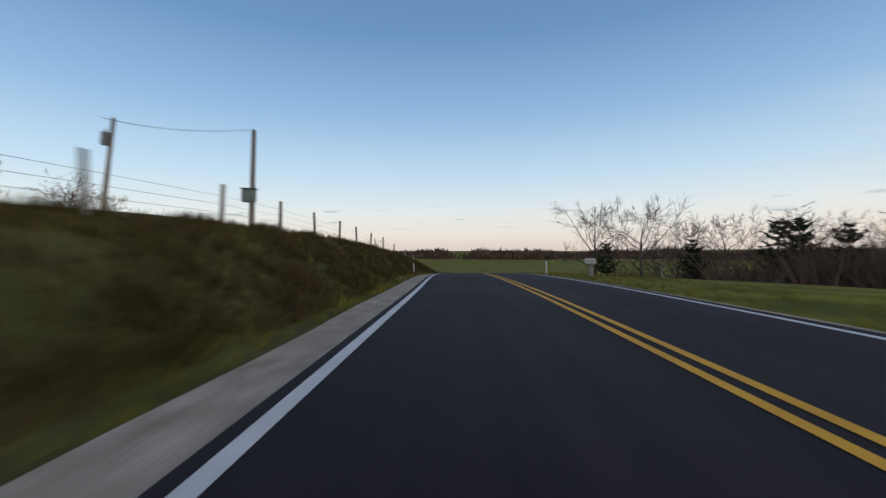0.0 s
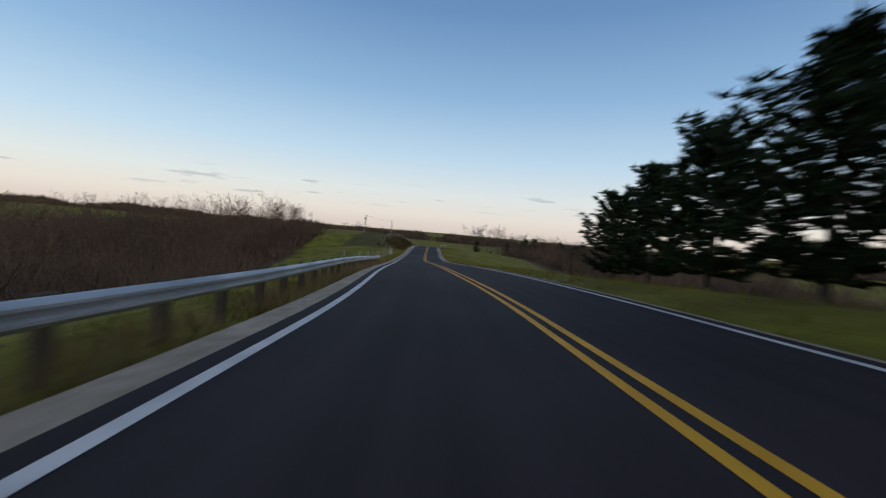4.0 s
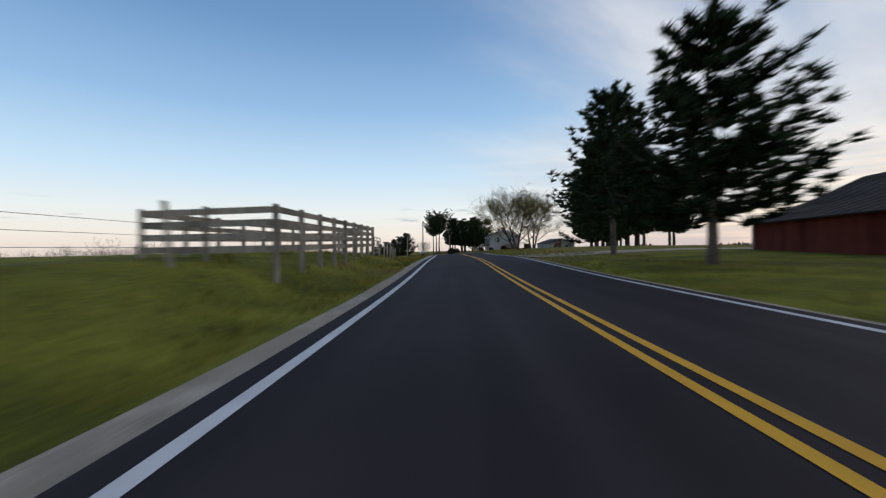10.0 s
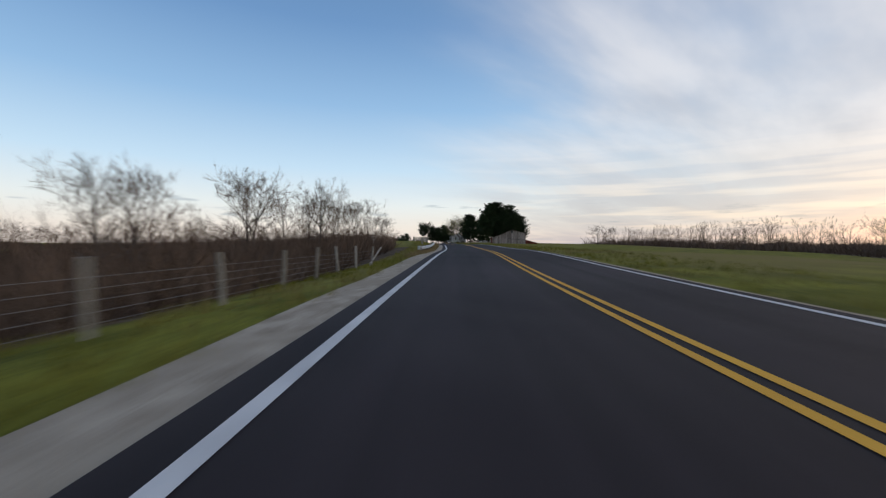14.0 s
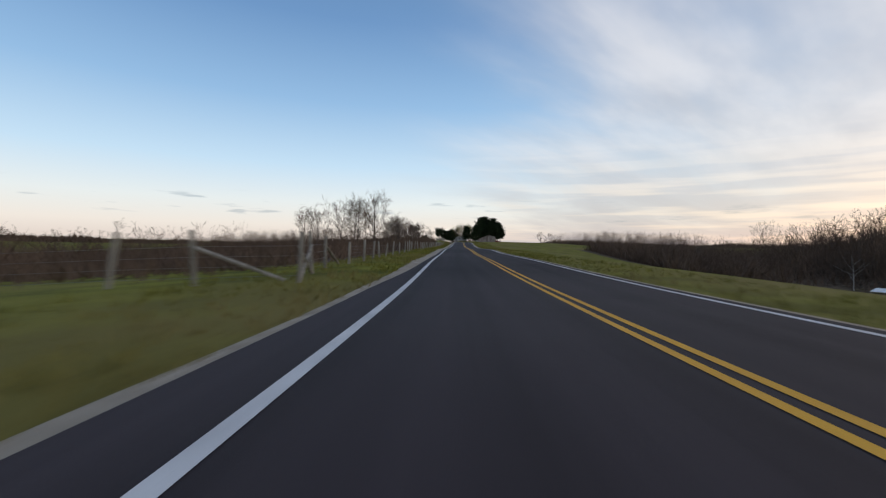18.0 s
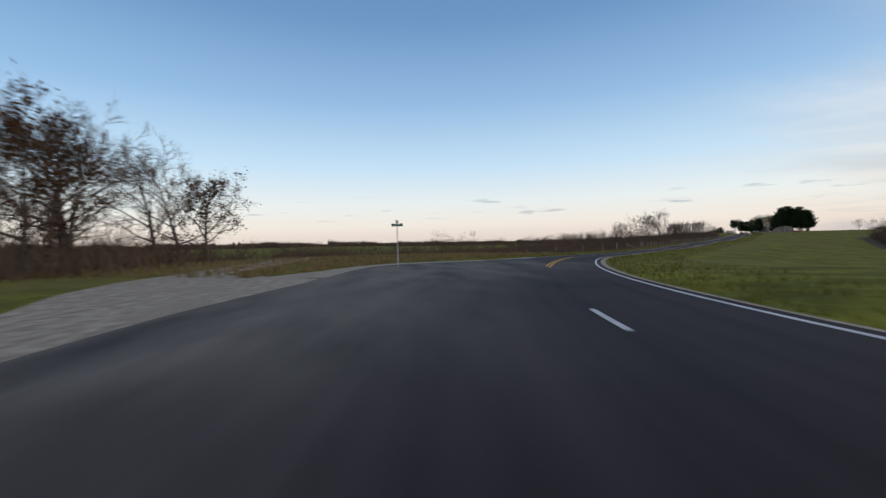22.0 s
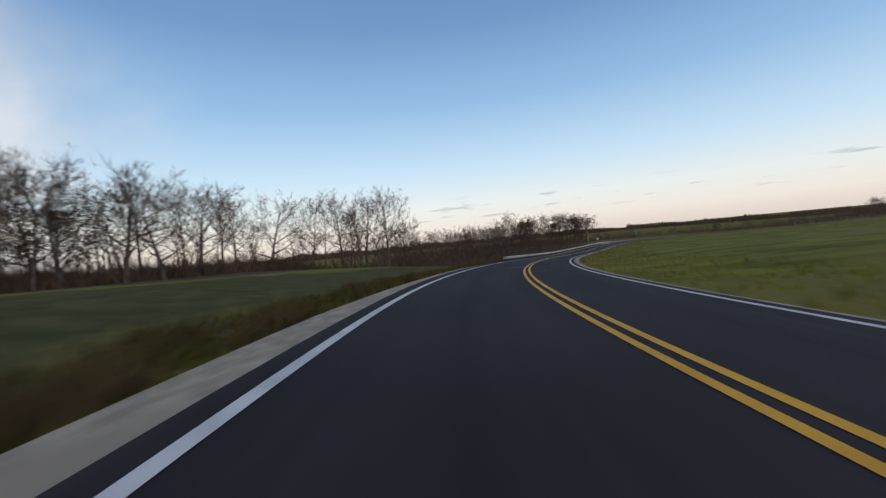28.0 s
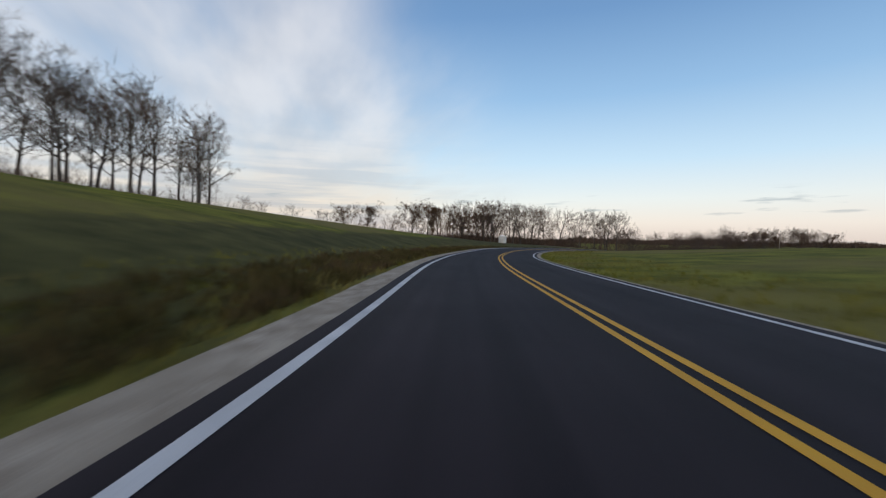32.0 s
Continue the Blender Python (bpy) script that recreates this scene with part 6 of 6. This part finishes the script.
def roof_slab(x0, z0, x1, z1, y0, y1, thick=0.14):
    bm = bmesh.new()
    pts = [(x0, z0), (x1, z1), (x1, z1 + thick), (x0, z0 + thick)]
    a = [bm.verts.new((x, y0, z)) for x, z in pts]
    b = [bm.verts.new((x, y1, z)) for x, z in pts]
    bm.faces.new(a)
    bm.faces.new(b[::-1])
    for i in range(4):
        j = (i + 1) % 4
        bm.faces.new((a[j], a[i], b[i], b[j]))
    return bm


# the farmhouse: local x across the gable end, y along the ridge
A, B = Vector((30.4, -157.5, 0)), Vector((38.5, -163.0, 0))
GW = 9.6
rot = math.degrees(math.atan2(B.y - A.y, B.x - A.x))
gz = float(ground(34.0, -158.0))
house = empty("farmhouse", Matrix.Translation((A.x, A.y, gz - 0.1)) @ pose(0, 0, 0, 0, 0, rot), "white two-storey farmhouse with grey roof behind a lawn", "house")
HL, EV, RG = 13.5, 5.2, 7.3
part("foundation", boxed(0.02, 0.02, -0.8, GW - 0.02, HL - 0.02, 0.35), BRICK, house)
part("wall", gable_wall(GW, EV, EV, GW / 2, RG, 0, 0.2), SIDING, house)
part("wall", gable_wall(GW, EV, EV, GW / 2, RG, HL - 0.2, 0.2), SIDING, house)
part("wall", boxed(0, 0.2, 0, 0.2, HL - 0.2, EV), SIDING, house)
part("wall", boxed(GW - 0.2, 0.2, 0, GW, HL - 0.2, EV), SIDING, house)
siding(house, 0.0, GW, 0.36, EV, Matrix.Identity(4))
siding(house, 0.0, HL, 0.36, EV, pose(0, HL, 0, 0, 0, -90))
for x0, z0, x1, z1 in ((-0.4, EV - 0.17, GW / 2, RG), (GW / 2, RG, GW + 0.4, EV - 0.17)):
    part("roof", roof_slab(x0, z0, x1, z1, -0.35, HL + 0.35), SHINGLE, house)
for x0, z0, x1, z1 in ((-0.42, EV - 0.34, GW / 2, RG - 0.16), (GW / 2, RG - 0.16, GW + 0.42, EV - 0.34)):
    part("barge_board", roof_slab(x0, z0, x1, z1, -0.38, -0.35, 0.2), TRIM, house)
part("chimney", boxed(GW / 2 - 0.35, 0.9, RG - 0.5, GW / 2 + 0.35, 1.6, RG + 0.85, bevel=0.03), BRICK, house, "red brick chimney")
part("chimney", boxed(GW / 2 - 0.4, HL - 2.2, RG - 0.5, GW / 2 + 0.4, HL - 1.5, RG + 1.0, bevel=0.03), BRICK, house, "red brick chimney")
for y in (1.8, 4.4, 6.8, 9.2, 11.8):
    window(house, pose(0, y, 3.15, 0, 0, -90) @ Matrix.Translation((0, -0.03, 0)), 0.85, 1.45)
for y in (1.8, 4.4, 9.2, 11.8):
    window(house, pose(0, y, 0.85, 0, 0, -90) @ Matrix.Translation((0, -0.03, 0)), 0.85, 1.5)
window(house, pose(2.6, 0, 3.2) @ Matrix.Translation((0, -0.03, 0)), 0.85, 1.35, False)
window(house, pose(6.6, 0, 3.4) @ Matrix.Translation((0, -0.03, 0)), 0.8, 1.1, False)
door = part("front_door", boxed(-0.05, 6.35, 0.35, 0.0, 7.3, 2.45, bevel=0.01), SHUTTER_GAPSHADE, house)
part("knob", rod(bmesh.new(), (-0.1, 7.15, 1.35), (-0.05, 7.15, 1.35), 0.04), GALV, door)
# front porch roof on slim posts, and the covered end porch
part("porch_roof", roof_slab(-1.9, 2.55, 0.0, 2.95, 2.8, 10.6, 0.12), SHINGLE, house)
part("porch_fascia", boxed(-1.95, 2.8, 2.4, -1.87, 10.6, 2.62), TRIM, house)
for y in (3.0, 5.5, 8.0, 10.4):
    part("porch_post", boxed(-1.88, y - 0.06, 0.2, -1.76, y + 0.06, 2.5, bevel=0.01), TRIM, house)
part("porch_floor", boxed(-1.95, 2.8, -0.2, 0.0, 10.6, 0.28), PORCHWOOD, house)
part("end_porch_roof", roof_slab(4.2, 2.75, 11.0, 2.75, -2.3, 0.0, 0.14), SHINGLE, house)
part("end_porch_fascia", boxed(4.2, -2.36, 2.58, 11.0, -2.3, 2.9), TRIM, house)
for x in (4.3, 6.6, 8.8, 10.9):
    part("porch_post", boxed(x - 0.07, -2.28, 0, x + 0.07, -2.14, 2.75, bevel=0.01), TRIM if x < 5 else PORCHWOOD, house)
part("end_porch_screen", boxed(4.4, -2.2, 0.1, 10.9, -2.14, 1.1), PORCHWOOD, house, "dark boarded porch front")
part("end_porch_floor", boxed(4.2, -2.3, -0.4, 11.0, 0.0, 0.12), PORCHWOOD, house)
part("side_deck", boxed(9.7, 0.0, -0.5, 13.4, 6.0, 0.5), PORCHWOOD, house, "dark timber deck")
part("deck_screen", boxed(11.2, -0.2, 0.5, 13.4, -0.1, 2.5), PORCHWOOD, house, "tall dark board screen")
for x in (13.5, 15.0, 16.5, 18.0):
    part("deck_post", boxed(x - 0.05, -0.2, -0.4, x + 0.05, -0.1, 0.95), PORCHWOOD, house)
part("deck_rail", boxed(13.4, -0.2, 0.85, 18.1, -0.1, 0.95), PORCHWOOD, house)

# garage
pg = at(155, 47)
gz = float(ground(pg[0], pg[1]))
garage = empty("garage", Matrix.Translation((pg[0], pg[1], gz - 0.1)) @ pose(0, 0, 0, 0, 0, rot + 8) @ Matrix.Translation((-4.6, 0, 0)), "low white garage with a shallow gable behind the trees", "garage")
part("wall", gable_wall(9.6, 2.5, 2.5, 4.8, 4.0, 0, 0.2), SIDING, garage)
part("wall", gable_wall(9.6, 2.5, 2.5, 4.8, 4.0, 8.8, 0.2), SIDING, garage)
part("wall", boxed(0, 0.2, 0, 0.2, 8.8, 2.5), SIDING, garage)
part("wall", boxed(9.4, 0.2, 0, 9.6, 8.8, 2.5), SIDING, garage)
siding(garage, 0, 9.6, 0.2, 2.4, Matrix.Identity(4))
for x0, z0, x1, z1 in ((-0.4, 2.36, 4.8, 4.0), (4.8, 4.0, 10.0, 2.36)):
    part("roof", roof_slab(x0, z0, x1, z1, -0.4, 9.4), SHINGLE, garage)
window(garage, pose(6.6, 0, 1.0) @ Matrix.Translation((0, -0.03, 0)), 0.8, 0.9, False)
window(garage, pose(2.4, 0, 1.0) @ Matrix.Translation((0, -0.03, 0)), 0.6, 0.9, False)

# the barn: local x away from the road, y towards lower stations
pb = at(275.5, 18.3)
gz = float(ground(pb[0] + 4, pb[1]))
barn = empty("barn", Matrix.Translation((pb[0], pb[1], gz - 0.25)) @ pose(0, 0, 0, 0, 0, heading(273.5) - 7), "old barn with silvered board gable, faded red side and tin roof", "barn")
BW, BL, E0, E1, PX, PK = 11.8, 17.0, 2.35, 3.95, 6.9, 5.2
KX, KZ = 3.0, 3.35           # where the long slope breaks
# added near-black sheet behind the end boards: its colour is the gaps' shade
part("end_wall", gable_wall(BW - 0.1, E0 - 0.1, E1 - 0.1, PX, PK - 0.12, 0.06, 0.12), SHUTTER_GAPSHADE, barn, "dark backing sheet that paints the shade between the boards")
part("end_wall", gable_wall(BW, E0, E1, PX, PK, BL - 0.2, 0.2), BARNWOOD, barn)
bw = 0.24
n = int(BW / bw)
rng = random.Random(8)
for i in range(n):
    x = (i + 0.5) * bw
    z = np.interp(x, [0, KX, PX, BW], [E0, KZ, PK, E1]) - 0.05
    part("board", boxed(x - bw / 2 + 0.008, 0.0 + rng.uniform(0, 0.012), 0.12 + rng.uniform(-0.06, 0.08), x + bw / 2 - 0.008, 0.05, z), BARNWOOD, barn)
n = int(BL / 0.26)
for i in range(n):
    y = (i + 0.5) * 0.26
    part("side_board", boxed(rng.uniform(0, 0.01), y - 0.125, 0.1, 0.05, y + 0.125, E0 - 0.02), BARNRED, barn)
# same added dark sheet along the red side, shade between boards as colour
part("side_wall", boxed(0.06, 0.1, 0, 0.16, BL - 0.1, E0 - 0.05), SHUTTER_GAPSHADE, barn, "dark backing sheet that paints the shade between the boards")
part("side_wall", boxed(BW - 0.2, 0.1, 0, BW, BL - 0.1, E1), BARNRED, barn)
for x0, z0, x1, z1 in ((-0.45, E0 - 0.1, KX, KZ + 0.02), (KX, KZ + 0.02, PX, PK + 0.02), (PX, PK + 0.02, BW + 0.4, E1 - 0.12)):
    roof = part("roof", roof_slab(x0, z0, x1, z1, -0.35, BL + 0.3, 0.08), TINROOF, barn)
    for k in range(0, 18, 1):
        y = -0.3 + k * 1.0
        part("roof_seam", roof_slab(x0, z0 + 0.08, x1, z1 + 0.08, y, y + 0.04, 0.03), TINROOF, roof)
part("fascia_band", beam(bmesh.new(), (0.05, -0.02, 2.35), (BW, -0.02, 1.45), 0.05, 0.1), SHUTTER_GAPSHADE, barn, "dark slanting flashing across the gable")
# no hole is cut: a dark slab carries the hay opening's shade as colour
part("hay_opening_shade", boxed(PX - 0.35, -0.03, PK - 1.15, PX + 0.35, 0.0, PK - 0.3), SHUTTER_GAPSHADE, barn, "dark slab painted as the shade inside a hay opening")
part("sliding_door", boxed(3.4, -0.045, 0.1, 5.2, -0.005, 2.2, bevel=0.01), BARNWOOD, barn)
part("corner_trim", boxed(-0.03, -0.03, 0.1, 0.1, 0.02, E0), BARNWOOD, barn)
part("door_post", boxed(-0.02, 1.4, 0.1, 0.0, 1.5, E0), TRIM, barn, "pale door post")
# low red lean-to behind
part("lean_to_roof", roof_slab(BW + 0.05, 1.5, BW + 4.6, 0.35, 0.8, 8, 0.1), BARNRED, barn, "low red lean-to roof")
part("lean_to_wall", gable_wall(4.2, 1.45, 0.3, 0.05, 1.48, 1.0, 0.15), BARNRED, barn).matrix_basis = Matrix.Translation((BW + 0.1, 0, 0))

# small shed down in the pasture
ps = at(479, 92)
gz = float(ground(ps[0], ps[1]))
shed = empty("pasture_shed", Matrix.Translation((ps[0], ps[1], gz)) @ pose(0, 0, 0, 0, 0, heading(479) + 20), "small white-roofed open shed in the valley pasture", "shed")
part("roof", roof_slab(-2.2, 2.0, 0, 2.7, -1.6, 1.6, 0.08), SIGNWHITE, shed)
part("roof", roof_slab(0, 2.7, 2.2, 2.0, -1.6, 1.6, 0.08), SIGNWHITE, shed)
for x in (-2, 2):
    for y in (-1.4, 1.4):
        part("post", boxed(x - 0.08, y - 0.08, -0.5, x + 0.08, y + 0.08, 2.1), POSTWOOD, shed)
part("back_wall", boxed(-2, 1.3, 0, 2, 1.4, 2.0), BARNWOOD, shed)

# far farm buildings on the ridge
for x, y, w, h, c in ((300, 470, 14, 4, SIDING), (-120, 330, 12, 4, BARNRED)):
    gz = float(ground(x, y))
    fb = empty("far_farmhouse", Matrix.Translation((x, y, gz)), "small far farm building on the ridge", "house", "far buildings")
    part("walls", boxed(-w / 2, -4, 0, w / 2, 4, h), c, fb)
    part("roof", roof_slab(-w / 2 - 0.4, h, 0, h + 2.6, -4.5, 4.5), SHINGLE, fb)
    part("roof", roof_slab(0, h + 2.6, w / 2 + 0.4, h, -4.5, 4.5), SHINGLE, fb)
